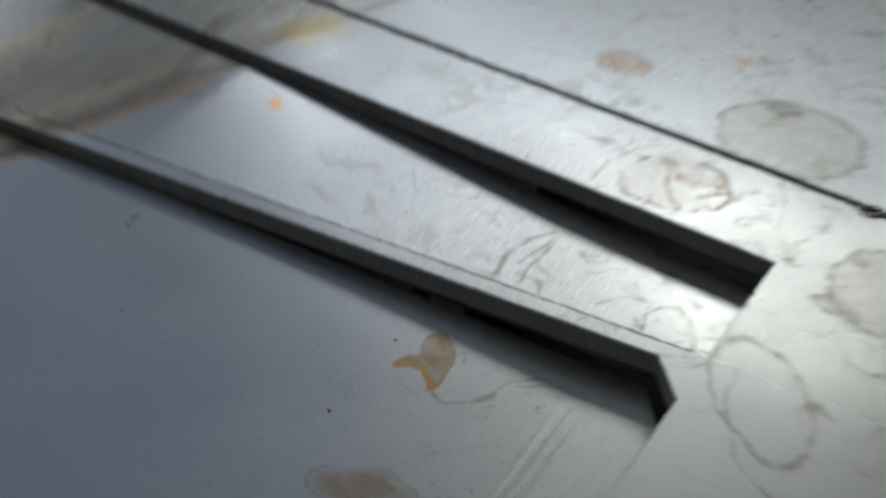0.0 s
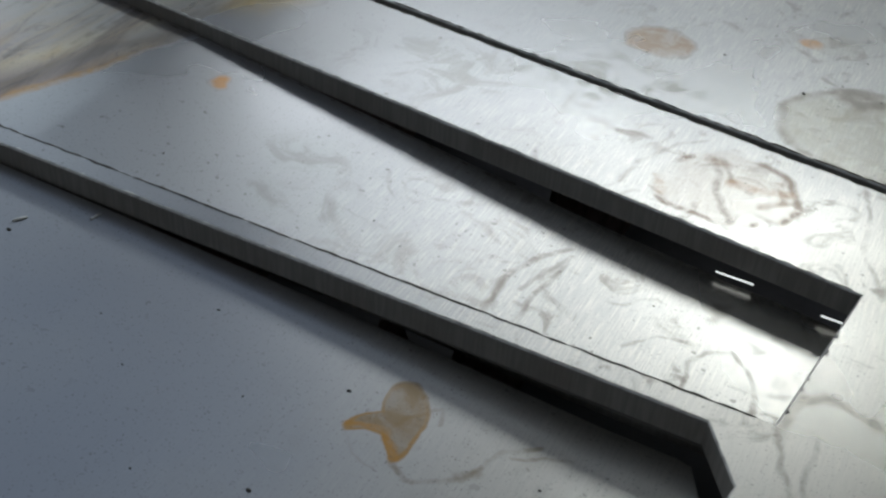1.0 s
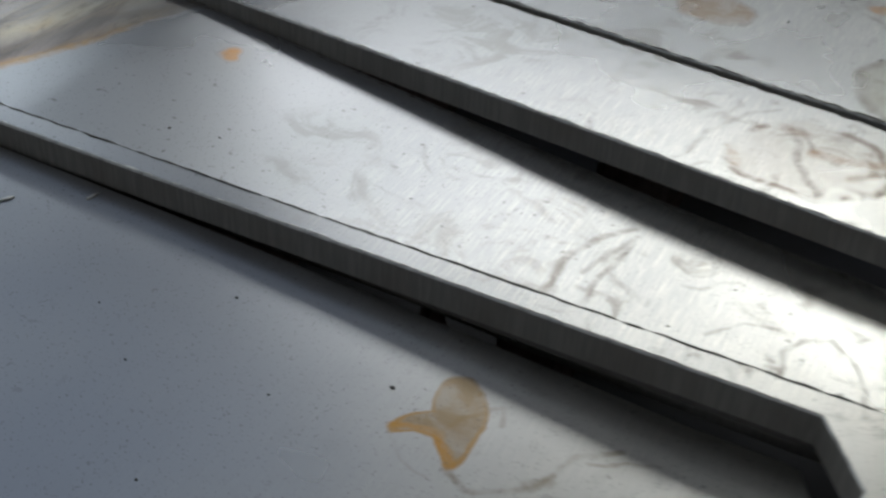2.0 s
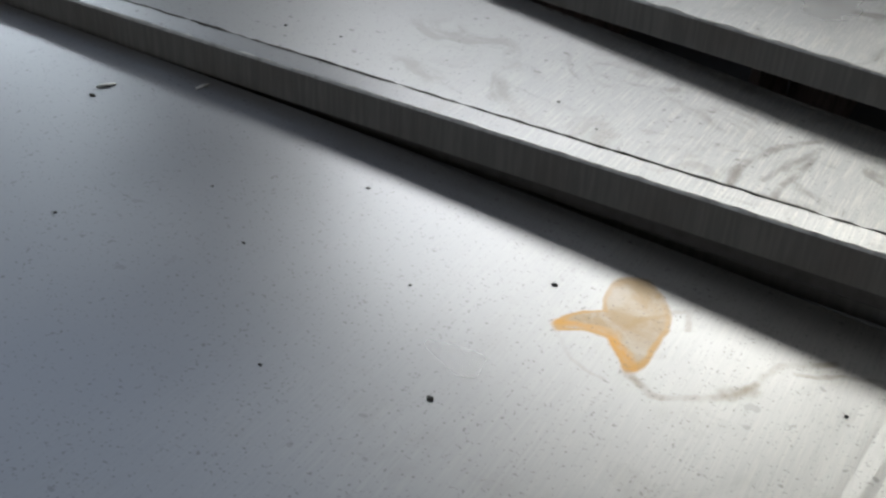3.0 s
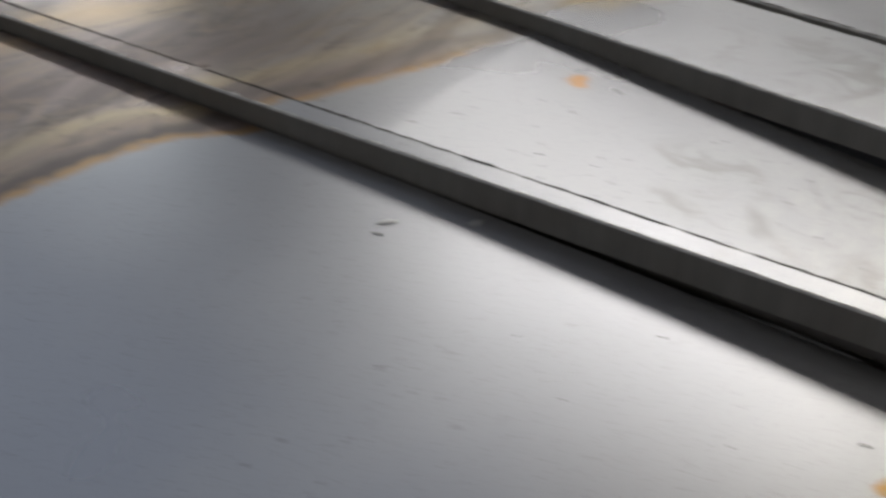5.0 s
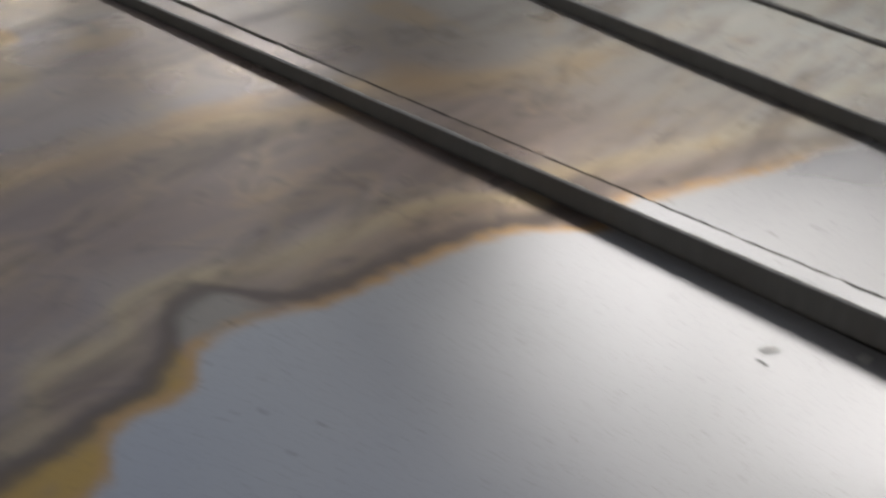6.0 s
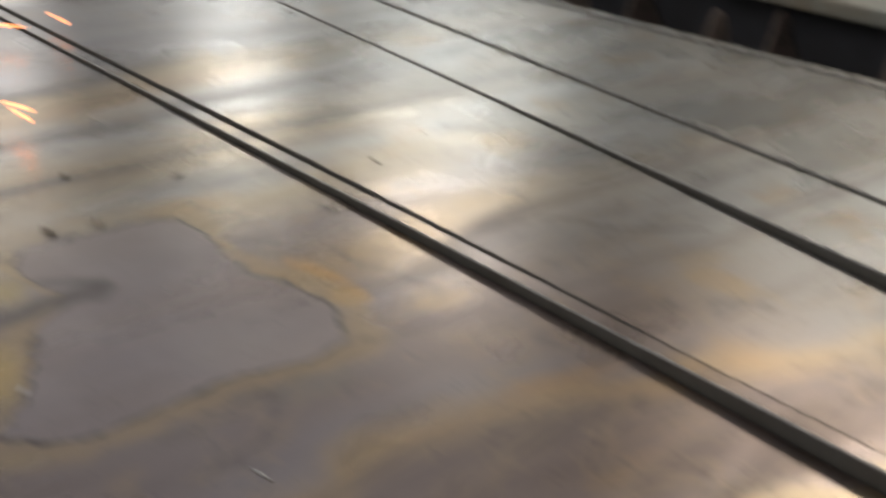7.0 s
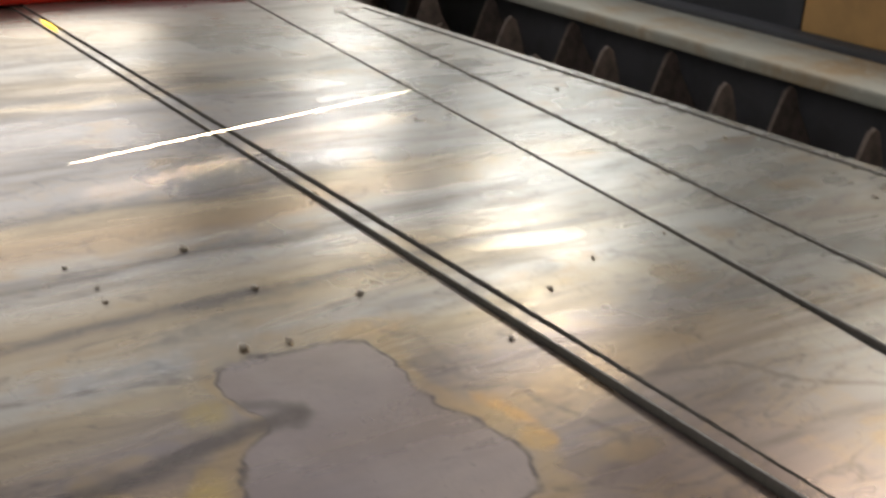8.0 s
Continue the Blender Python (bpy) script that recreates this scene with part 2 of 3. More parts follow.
            n.link(pa.outputs[0], gap.inputs[0])
            n.link(back.outputs[0], gap.inputs[1])
            flat = n.add("ShaderNodeVectorMath", operation="MULTIPLY")
            n.link(gap.outputs[0], flat.inputs[0])
            flat.inputs[1].default_value = (1, 1, 0)
            ln = n.add("ShaderNodeVectorMath", operation="LENGTH")
            n.link(flat.outputs[0], ln.inputs[0])
            best = ln.outputs[1] if best is None else n.math("MINIMUM", best, ln.outputs[1])
        return best

    def drawn(col, points, width, color, share, solid=False):
        if solid:
            return n.mix(both(n.span(stroke(points), width * 0.2, width, share, 0), n.span(inner, 0.25, 0.6, 0.7, 1.0)), col, color)
        mask = both(n.span(stroke(points), width * 0.1, width * 0.75, share, 0), n.span(inner, 0.3, 0.6, 0.3, 1.0), n.span(grime, 0.36, 0.56, 0.3, 1.0))
        return n.mix(mask, col, color)

    def stain(col, d, fill, share, rim_share, rim=(0.17, 0.12, 0.08), soft=0.25, thin=0.10):
        body = n.math("MULTIPLY", n.span(d, 1 - soft, 1.0, share, 0), n.span(inner, 0.3, 0.65, 0.55, 1.15))
        col = n.mix(body, col, fill)
        edge = n.span(n.math("ABSOLUTE", n.math("SUBTRACT", d, 1 - thin)), 0, thin, rim_share, 0)
        return n.mix(n.math("MULTIPLY", edge, n.span(inner, 0.35, 0.6, 0.35, 1.0)), col, rim)

    OLIVE, RUST, DIM, PALE = (0.25, 0.22, 0.15), (0.42, 0.20, 0.05), (0.19, 0.17, 0.15), (0.46, 0.44, 0.41)
    LINE = (0.14, 0.12, 0.10)
    for cx, cy, rx, ry, turn, fill, share, rim_share, soft in (
            (-0.0930, 0.1695, 0.0145, 0.0125, -20, (0.22, 0.14, 0.08), 0.85, 0.45, 0.3), (-0.0455, 0.2000, 0.0050, 0.0048, 0, RUST, 0.85, 0.2, 0.5),
            (-0.0360, 0.2020, 0.0110, 0.0090, 0, OLIVE, 0.2, 0.35, 0.2), (-0.0130, 0.1480, 0.0330, 0.0300, 10, OLIVE, 0.5, 0.7, 0.15),
            (-0.0215, 0.1680, 0.0120, 0.0060, 5, (0.13, 0.10, 0.075), 0.8, 0.3, 0.5), (-0.0820, 0.1077, 0.0068, 0.0022, 8, DIM, 0.8, 0.2, 0.5),
            (-0.0840, -0.0840, 0.0180, 0.0090, 20, (0.24, 0.15, 0.07), 0.6, 0.3, 0.5), (0.0390, 0.0700, 0.0220, 0.0260, 0, OLIVE, 0.35, 0.6, 0.2),
            (0.0120, -0.0020, 0.0160, 0.0300, 30, PALE, 0.1, 0.5, 0.2), (-0.2135, 0.0700, 0.0045, 0.0050, 0, RUST, 0.75, 0.2, 0.6),
            (-0.2280, 0.1250, 0.0170, 0.0280, -20, (0.36, 0.26, 0.10), 0.6, 0.15, 0.7), (-0.3500, 0.0230, 0.0200, 0.0160, 10, (0.32, 0.21, 0.12), 0.4, 0.05, 0.8),
            (-0.3780, -0.0300, 0.0070, 0.0350, -10, (0.34, 0.21, 0.11), 0.55, 0.05, 0.8), (-0.5560, -0.0516, 0.0120, 0.0300, 0, (0.38, 0.25, 0.12), 0.6, 0.1, 0.7),
            (-0.4790, -0.0450, 0.0190, 0.0070, 10, (0.40, 0.23, 0.09), 0.95, 0.1, 0.7), (-0.4580, -0.0470, 0.0100, 0.0090, -20, (0.38, 0.22, 0.08), 0.85, 0.4, 0.6),
            (-0.5260, -0.1360, 0.0150, 0.0130, 0, (0.35, 0.26, 0.12), 0.75, 0.1, 0.7), (-0.4790, -0.1560, 0.0230, 0.0090, -20, (0.40, 0.27, 0.10), 0.8, 0.2, 0.6),
            (-0.4900, -0.1850, 0.0300, 0.0110, 0, (0.38, 0.25, 0.10), 0.7, 0.2, 0.6), (-0.4200, -0.0860, 0.0110, 0.0220, 0, (0.20, 0.165, 0.13), 0.6, 0.1, 0.7)):
        col = stain(col, reach(cx, cy, rx, ry, turn), fill, share, rim_share, (0.125, 0.10, 0.075), soft)

    # the large mauve patch with its dark outline and the dark wedge that runs into it
    patch = blot(-0.474, -0.100, ((-0.5564, -0.1194), (-0.5564, -0.1089), (-0.5537, -0.0905), (-0.5522, -0.0707), (-0.5385, -0.0594), (-0.5145, -0.0621),
                                  (-0.4943, -0.0634), (-0.4772, -0.0567), (-0.4614, -0.0543), (-0.4442, -0.0583), (-0.4322, -0.0676), (-0.4330, -0.0879),
                                  (-0.4361, -0.1053), (-0.4344, -0.1247), (-0.4339, -0.1421), (-0.4379, -0.1562), (-0.4500, -0.1680), (-0.4594, -0.1552),
                                  (-0.4778, -0.1462), (-0.5011, -0.1339), (-0.5100, -0.1200), (-0.5300, -0.1240)), eased)
    col = n.mix(n.span(n.math("ABSOLUTE", n.math("SUBTRACT", patch, 1.10)), 0.0, 0.20, 0.5, 0), col, (0.35, 0.24, 0.12))
    lilac = n.mix(n.span(cloud, 0.35, 0.7), (0.225, 0.178, 0.165), (0.27, 0.22, 0.205))
    col = n.mix(n.span(patch, 0.96, 1.0, 0.82, 0), col, lilac)
    col = n.mix(both(n.span(n.math("ABSOLUTE", n.math("SUBTRACT", patch, 0.99)), 0.004, 0.034, 1, 0), n.span(grime, 0.36, 0.56, 0.2, 1)), col, (0.095, 0.073, 0.062))
    for chain, width, share in ((((-0.500, -0.220), (-0.503, -0.168), (-0.508, -0.148), (-0.511, -0.129), (-0.512, -0.110)), 0.0085, 0.9), (((-0.525, -0.122), (-0.516, -0.106), (-0.505, -0.112)), 0.005, 0.6)):
        col = drawn(col, chain, width, (0.10, 0.078, 0.066), share, True)
    # wavy rings beside it
    for chain, share in ((((-0.4997, -0.0526), (-0.4909, -0.0301), (-0.4754, -0.0296), (-0.4454, -0.0196), (-0.4352, -0.0262), (-0.4250, -0.0450), (-0.4320, -0.0600)), 0.7),
                         (((-0.5510, -0.0500), (-0.5400, -0.0400), (-0.5050, -0.0450), (-0.4850, -0.0200), (-0.4700, -0.0110)), 0.5),
                         (((-0.5665, -0.2000), (-0.5580, -0.1550), (-0.5500, -0.1250)), 0.6), (((-0.4674, 0.0147), (-0.4588, 0.0517), (-0.4392, 0.0611), (-0.4190, 0.0918)), 0.6)):
        col = drawn(col, chain, 0.0042, (0.11, 0.085, 0.072), share)

    # the lacquer-like spot by the slot, thicker and more orange along its edge
    spot = blot(-0.0898, -0.0262, ((-0.1005, -0.0341), (-0.0984, -0.0298), (-0.0945, -0.0260), (-0.0962, -0.0196), (-0.0949, -0.0147), (-0.0899, -0.0143),
                                   (-0.0846, -0.0193), (-0.0835, -0.0277), (-0.0835, -0.0329), (-0.0850, -0.0384), (-0.0876, -0.0357), (-0.0900, -0.0330), (-0.0949, -0.0340), (-0.0990, -0.0366)), shaken)
    col = n.mix(both(n.span(spot, 0.93, 1.03, 0.85, 0), n.span(inner, 0.3, 0.65, 0.6, 1.1)), col, (0.24, 0.172, 0.098))
    col = n.mix(both(n.span(n.math("ABSOLUTE", n.math("SUBTRACT", spot, 0.9)), 0.02, 0.15, 0.8, 0), n.span(y, -0.017, -0.034, 0.25, 1.0)), col, (0.33, 0.19, 0.06))
    col = drawn(col, ((-0.1000, -0.0345), (-0.0955, -0.0325), (-0.0905, -0.0310), (-0.0872, -0.0345), (-0.0850, -0.0375)), 0.0022, (0.38, 0.20, 0.05), 0.85)
    col = drawn(col, ((-0.0905, -0.0310), (-0.0893, -0.0255), (-0.0850, -0.0210)), 0.0014, (0.24, 0.165, 0.085), 0.6)
    col = drawn(col, ((-0.0945, -0.0180), (-0.0915, -0.0230), (-0.0935, -0.0262)), 0.0014, (0.24, 0.165, 0.085), 0.5)
    for chain, width, share in ((((-0.0985, -0.0370), (-0.0939, -0.0417), (-0.0880, -0.0420)), 0.0010, 0.3), (((-0.0850, -0.0385), (-0.0791, -0.0414), (-0.0723, -0.0383), (-0.0677, -0.0347), (-0.0653, -0.0271), (-0.0633, -0.0221), (-0.0565, -0.0161)), 0.0016, 0.65),
                                (((-0.0607, -0.0227), (-0.0539, -0.0185), (-0.0478, -0.0155)), 0.0013, 0.6), (((-0.0690, -0.0345), (-0.0660, -0.0315)), 0.0032, 0.5),
                                (((-0.0846, -0.0193), (-0.0815, -0.0175), (-0.0800, -0.0230)), 0.0013, 0.4)):
        col = drawn(col, chain, width, (0.19, 0.155, 0.105), share)

    # the crumpled ring on the sheet, its folds, and the arcs on the strip
    ring = blot(-0.0459, 0.0935, ((-0.0662, 0.0835), (-0.0658, 0.0977), (-0.0585, 0.1089), (-0.0500, 0.1169), (-0.0441, 0.1151), (-0.0302, 0.1095), (-0.0257, 0.1021), (-0.0247, 0.0881), (-0.0325, 0.0801), (-0.0392, 0.0744), (-0.0480, 0.0765), (-0.0570, 0.0765)), shaken)
    col = n.mix(both(n.span(ring, 0.85, 1.0, 0.4, 0), n.span(inner, 0.3, 0.6, 0.4, 1.1)), col, (0.30, 0.265, 0.23))
    col = n.mix(both(n.span(n.math("ABSOLUTE", n.math("SUBTRACT", ring, 0.95)), 0.01, 0.10, 0.85, 0), n.span(grime, 0.42, 0.58, 0.08, 1)), col, (0.135, 0.10, 0.075))
    for chain, width, share, ink in ((((-0.0535, 0.1091), (-0.0500, 0.0985), (-0.0484, 0.0913), (-0.0404, 0.0784)), 0.0024, 0.8, LINE), (((-0.0510, 0.1100), (-0.0462, 0.0990), (-0.0390, 0.0960)), 0.0022, 0.7, LINE),
                                     (((-0.0545, 0.1085), (-0.0500, 0.1070)), 0.0050, 0.75, (0.17, 0.12, 0.085)), (((-0.0450, 0.0980), (-0.0368, 0.0990), (-0.0290, 0.1015)), 0.0046, 0.8, (0.20, 0.125, 0.07)),
                                     (((-0.0330, 0.1060), (-0.0290, 0.0960), (-0.0340, 0.0900)), 0.0028, 0.75, (0.16, 0.115, 0.08)), (((-0.0655, 0.0900), (-0.0630, 0.0830)), 0.0035, 0.7, (0.24, 0.16, 0.09)),
                                     (((-0.0404, 0.0784), (-0.0370, 0.0860), (-0.0280, 0.0850)), 0.0020, 0.6, LINE),
                                     (((-0.0745, 0.0817), (-0.0738, 0.0944), (-0.0664, 0.1103), (-0.0576, 0.1177)), 0.0022, 0.4, LINE), (((-0.0099, 0.1188), (-0.0043, 0.0992), (-0.0030, 0.0848), (0.0051, 0.0672)), 0.0018, 0.55, LINE),
                                     (((-0.0885, 0.0200), (-0.0900, 0.0332), (-0.0886, 0.0416), (-0.0852, 0.0500), (-0.0793, 0.0570)), 0.0024, 0.75, LINE), (((-0.0800, 0.0200), (-0.0799, 0.0340), (-0.0779, 0.0411), (-0.0782, 0.0520)), 0.0020, 0.6, LINE),
                                     (((-0.0840, 0.0330), (-0.0815, 0.0440), (-0.0770, 0.0540)), 0.0018, 0.5, LINE),
                                     (((-0.0330, 0.0200), (-0.0339, 0.0305), (-0.0316, 0.0357), (-0.0251, 0.0397), (-0.0203, 0.0363), (-0.0161, 0.0291), (-0.0125, 0.0150)), 0.0016, 0.65, LINE),
                                     (((-0.0520, 0.0270), (-0.0440, 0.0360), (-0.0370, 0.0370)), 0.0014, 0.5, LINE), (((0.0020, 0.0080), (0.0030, -0.0100), (0.0110, -0.0300), (0.0300, -0.0450)), 0.0016, 0.5, LINE)):
        col = drawn(col, chain, width, ink, share)

    # a duller grey at larger y towards the end, then wiped smudges, scuffs and specks
    col = n.mix(both(n.span(y, 0.10, 0.135), n.span(x, -0.20, -0.10), 0.3), col, (0.225, 0.235, 0.235))
    speck = n.noise(p, 1500, 2, 0.5)
    col = n.mix(n.span(speck, 0.62, 0.72, 0, 0.5), col, (0.11, 0.095, 0.085))
    dots = n.noise(p, 420, 1, 0.4)
    col = n.mix(both(n.span(dots, 0.71, 0.78), n.math("MAXIMUM", n.span(mottle, 0.42, 0.6), n.span(x, -0.09, -0.03)), 0.55), col, (0.10, 0.09, 0.08))
    for cx, cy, rx, ry, turn in ((-0.158, 0.030, 0.032, 0.008, 15), (-0.168, 0.052, 0.018, 0.012, 0), (-0.128, 0.056, 0.030, 0.009, 20), (-0.160, 0.110, 0.050, 0.024, 10), (-0.100, 0.135, 0.05, 0.02, 0)):
        wipe = both(n.span(reach(cx, cy, rx, ry, turn), 0.4, 1.1, 1, 0), n.span(grime, 0.48, 0.62))
        col = n.mix(n.math("MULTIPLY", wipe, 0.42), col, (0.185, 0.18, 0.165))
    rough = n.math("ADD", n.span(mottle, 0.3, 0.75, 0.23, 0.33), n.span(x, -0.50, -0.22, 0, 0.04))
    rough = n.math("ADD", rough, both(n.span(y, 0.004, 0.008, 0, -0.02), n.span(off, 0.0, 0.004)))
    rough = n.math("ADD", rough, n.math("MULTIPLY", n.span(smear, 0.45, 0.65), both(old, 0.08)))
    h = n.math("ADD", n.math("MULTIPLY", brush, n.math("ADD", n.math("MULTIPLY", worn, 0.65), 0.03)), n.math("MULTIPLY", speck, 0.12))
    nor = n.bump(h, 0.3, 0.0003)
    nor = n.bump(n.math("ADD", cloud, n.math("MULTIPLY", streak, 0.5)), 0.05, 0.0010, nor)
    return n.finish(col, rough, 0.85, nor)


def cut_face():
    """The flame-cut edge of the sheet, with upright drag lines."""
    n = Nodes("cut_steel_edge")
    p = n.place((900, 900, 60))
    drag = n.noise(p, 1.0, 3, 0.5)
    big = n.noise(n.place(), 40, 3)
    col = n.mix(n.span(drag, 0.35, 0.7), (0.19, 0.177, 0.16), (0.24, 0.222, 0.20))
    col = n.mix(n.span(big, 0.4, 0.7, 0, 0.5), col, (0.16, 0.135, 0.115))
    return n.finish(col, 0.5, 0.5, n.bump(drag, 0.2, 0.0003))


def plain(name, color, rough, metal=0.0, scale=30.0, vary=0.35, dirt=(0.05, 0.045, 0.04), bump=0.0008):
    """A painted, rusty or dusty surface with stains at two scales."""
    n = Nodes(name)
    p = n.place()
    a, b = n.noise(p, scale, 5, 0.6), n.noise(p, scale * 7, 4, 0.6)
    col = n.mix(n.span(a, 0.4, 0.75, 0, vary), color, dirt)
    col = n.mix(n.span(b, 0.5, 0.8, 0, vary * 0.6), col, tuple(min(1, c * 1.5) for c in color))
    return n.finish(col, n.span(a, 0.3, 0.7, rough - 0.08, rough + 0.1), metal, n.bump(b, 0.3, bump))


def glow(name, color, strength):
    n = Nodes(name)
    n.bsdf.inputs["Emission Color"].default_value = (*color, 1)
    n.bsdf.inputs["Emission Strength"].default_value = strength
    return n.finish(color, 0.6)


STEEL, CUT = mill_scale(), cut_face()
BURR = plain("bright_burr_steel", (0.5, 0.48, 0.45), 0.45, 0.6, 260, 0.7, (0.12, 0.11, 0.10), 0.0004)
SLAT = plain("burnt_slat_steel", (0.25, 0.195, 0.17), 0.85, 0.0, 60, 0.6)
BED = plain("dark_bed_steel", (0.075, 0.074, 0.08), 0.85, 0.1, 20)
RAIL = plain("dusty_rail_paint", (0.37, 0.37, 0.32), 0.7, 0.0, 11, 0.9, (0.36, 0.22, 0.09))
MACHINE = plain("dark_machine_paint", (0.045, 0.047, 0.056), 0.75, 0.0, 6)
OCHRE = plain("ochre_painted_panel", (0.55, 0.32, 0.12), 0.55, 0.0, 8)
RED = plain("red_gantry_paint", (0.9, 0.035, 0.02), 0.35, 0.0, 8, 0.15)
WALL = plain("grey_workshop_plaster", (0.48, 0.48, 0.47), 0.9, 0.0, 1.5)
CONCRETE = plain("workshop_concrete", (0.25, 0.245, 0.24), 0.85, 0.0, 2)
CEILING = plain("dim_ceiling_sheet", (0.5, 0.5, 0.51), 0.8, 0.0, 1)
FRAME = plain("window_frame_paint", (0.25, 0.26, 0.26), 0.5, 0.0, 5)
SPARK = glow("hot_spark", (1.0, 0.82, 0.58), 45.0)
SPARK_ORANGE = glow("cooling_spark", (1.0, 0.33, 0.13), 3.8)
SPARK_YELLOW = glow("yellow_flame", (1.0, 0.65, 0.10), 2.0)


# ---- building helpers ----
def mesh_of(name, bm, *materials):
    me = bpy.data.meshes.new(name)
    bmesh.ops.recalc_face_normals(bm, faces=bm.faces)
    bm.to_mesh(me)
    bm.free()
    for m in materials:
        me.materials.append(m)
    return me


def part(name, bm, material, parent=None, label=""):
    ob = new(name, mesh_of(name, bm, *(material if isinstance(material, tuple) else (material,))))
    ob.parent = parent
    return tagged(ob, label)


def empty(name, m=None):
    ob = new(name)
    if m is not None:
        ob.matrix_basis = m
    return ob


def box(bm, x0, x1, y0, y1, z0, z1, bevel=0.0):
    made = bmesh.ops.create_cube(bm, size=1.0, matrix=Matrix.LocRotScale(((x0 + x1) / 2, (y0 + y1) / 2, (z0 + z1) / 2), None, (x1 - x0, y1 - y0, z1 - z0)))
    if bevel:
        edges = list({e for v in made["verts"] for e in v.link_edges})
        bmesh.ops.bevel(bm, geom=edges, offset=bevel, segments=2, affect="EDGES", profile=0.5)
    return bm


def boxed(*spans, bevel=0.0):
    bm = bmesh.new()
    for s in spans:
        box(bm, *s, bevel=bevel)
    return bm


# ---- the cut sheet: edges of the cuts, along x ----
Y_SLOT, SLOT_LEAN = 0.066, -0.1155       # far edge of the second slot
Y_KERF, KERF_LEAN = 0.1182, -0.1208      # thin cut beyond it
Y_OUT, OUT_LEAN = 0.3458, 0.0465         # outer edge of the sheet
RIB, END_LEAN, THICK = 0.0075, 0.136, 0.0080
FAR_END, NEAR_END = -1.5, 0.7


def slot_y(x):
    return Y_SLOT + SLOT_LEAN * x


def kerf_y(x):
    return Y_KERF + KERF_LEAN * x


def out_y(x):
    return Y_OUT + OUT_LEAN * x


def end_x(y):
    return END_LEAN * (y - Y_SLOT)


def near_z(x, y):
    return -0.0014 - 0.0160 * math.exp(min(x, -0.045) / 0.22)


def strip_z(x, y):
    """Level along the rib, sunk along the slot, more so towards its end."""
    side = (y - RIB) / (slot_y(x) - RIB)
    s = min(1.0, max(0.0, (x + 0.36) / 0.30))
    h = s * s * (3 - 2 * s)
    t = min(1.0, max(0.0, (x + 0.64) / 0.40))
    sag = -0.0095 * max(h, 0.36 * t * t * (3 - 2 * t))
    k = min(1.0, max(0.0, (x + 0.55) / 0.50))
    k = k * k * (3 - 2 * k)
    t = min(1.0, max(0.0, (-0.3 - x) / 0.3))
    e = min(1.0, max(0.0, (x + 0.16) / 0.14))
    sag -= 0.0020 * e * e * (3 - 2 * e)
    return (sag - 0.0017) * (0.9 * k + (1 - 0.9 * k) * side) + 0.0014 * t


def by_face(ob):
    """Top and bottom keep the scale, upright faces show the cut, the rims a burr."""
    for f in ob.data.polygons:
        f.material_index = 0 if abs(f.normal.z) > 0.95 else 1 if abs(f.normal.z) < 0.2 else 2
    return ob


def flat_plate(name, outline, thick, label):
    """A flat plate with softened edges from its outline."""
    bm = bmesh.new()
    top = bm.faces.new([bm.verts.new((x, y, 0)) for x, y in outline])
    bmesh.ops.recalc_face_normals(bm, faces=[top])
    if top.normal.z < 0:
        top.normal_flip()
    made = bmesh.ops.extrude_face_region(bm, geom=[top])
    for v in [g for g in made["geom"] if isinstance(g, bmesh.types.BMVert)]:
        v.co.z = -thick
    bm.faces.ensure_lookup_table()
    rim = [e for e in bm.edges if all(abs(v.co.z) < 1e-6 for v in e.verts)]
    bmesh.ops.bevel(bm, geom=rim, offset=0.0005, segments=2, affect="EDGES", profile=0.5)
    bmesh.ops.triangulate(bm, faces=[f for f in bm.faces if len(f.verts) > 4])
    ob = by_face(part(name, bm, (STEEL, CUT, BURR)))
    return tagged(ob, label, "steel sheet", kind="")


def bent_plate(name, xs, lo, hi, height, thick, label):
    """A plate that runs along x between two edges, and sags as height says."""
    bm, r, rings, across = bmesh.new(), 0.0005, [], 8
    size = across + 7
    for x in xs:
        a, b, ring = lo(x), hi(x), []
        top = [(b - r + (a - b + 2 * r) * k / across, 0) for k in range(across + 1)]
        for y, z in [(b, -thick), (b, -r), (b - 0.3 * r, -0.3 * r)] + top + [(a + 0.3 * r, -0.3 * r), (a, -r), (a, -thick)]:
            px = x + END_LEAN * (y - Y_SLOT)
            ring.append(bm.verts.new((px, y, z + height(px, y))))
        rings.append(ring)
    for p, q in zip(rings, rings[1:]):
        for i in range(size):
            bm.faces.new((p[i], p[(i + 1) % size], q[(i + 1) % size], q[i]))
    bm.faces.new(rings[0])
    bm.faces.new(rings[-1])
    ob = by_face(part(name, bm, (STEEL, CUT, CUT)))
    return tagged(ob, label, "steel plate")


def steps(a, b, n):
    return [a + (b - a) * i / n for i in range(n + 1)]


CHAMFER_X, CHAMFER_Y = -0.0221, -0.0158
outline = [(NEAR_END, -0.75), (NEAR_END, kerf_y(NEAR_END)), (-1.113, kerf_y(-1.113)), (-1.113, out_y(-1.113) - 0.0085), (NEAR_END, out_y(NEAR_END) - 0.0085), (NEAR_END, out_y(NEAR_END)), (FAR_END, out_y(FAR_END)), (FAR_END, slot_y(FAR_END)),
           (0.0, Y_SLOT), (end_x(RIB), RIB), (FAR_END, RIB), (FAR_END, 0.0), (CHAMFER_X, 0.0), (end_x(CHAMFER_Y), CHAMFER_Y), (end_x(-0.75), -0.75)]
flat_plate("steel_sheet", outline, THICK, "hot-rolled steel sheet cut through by long slots, mill scale with stains")

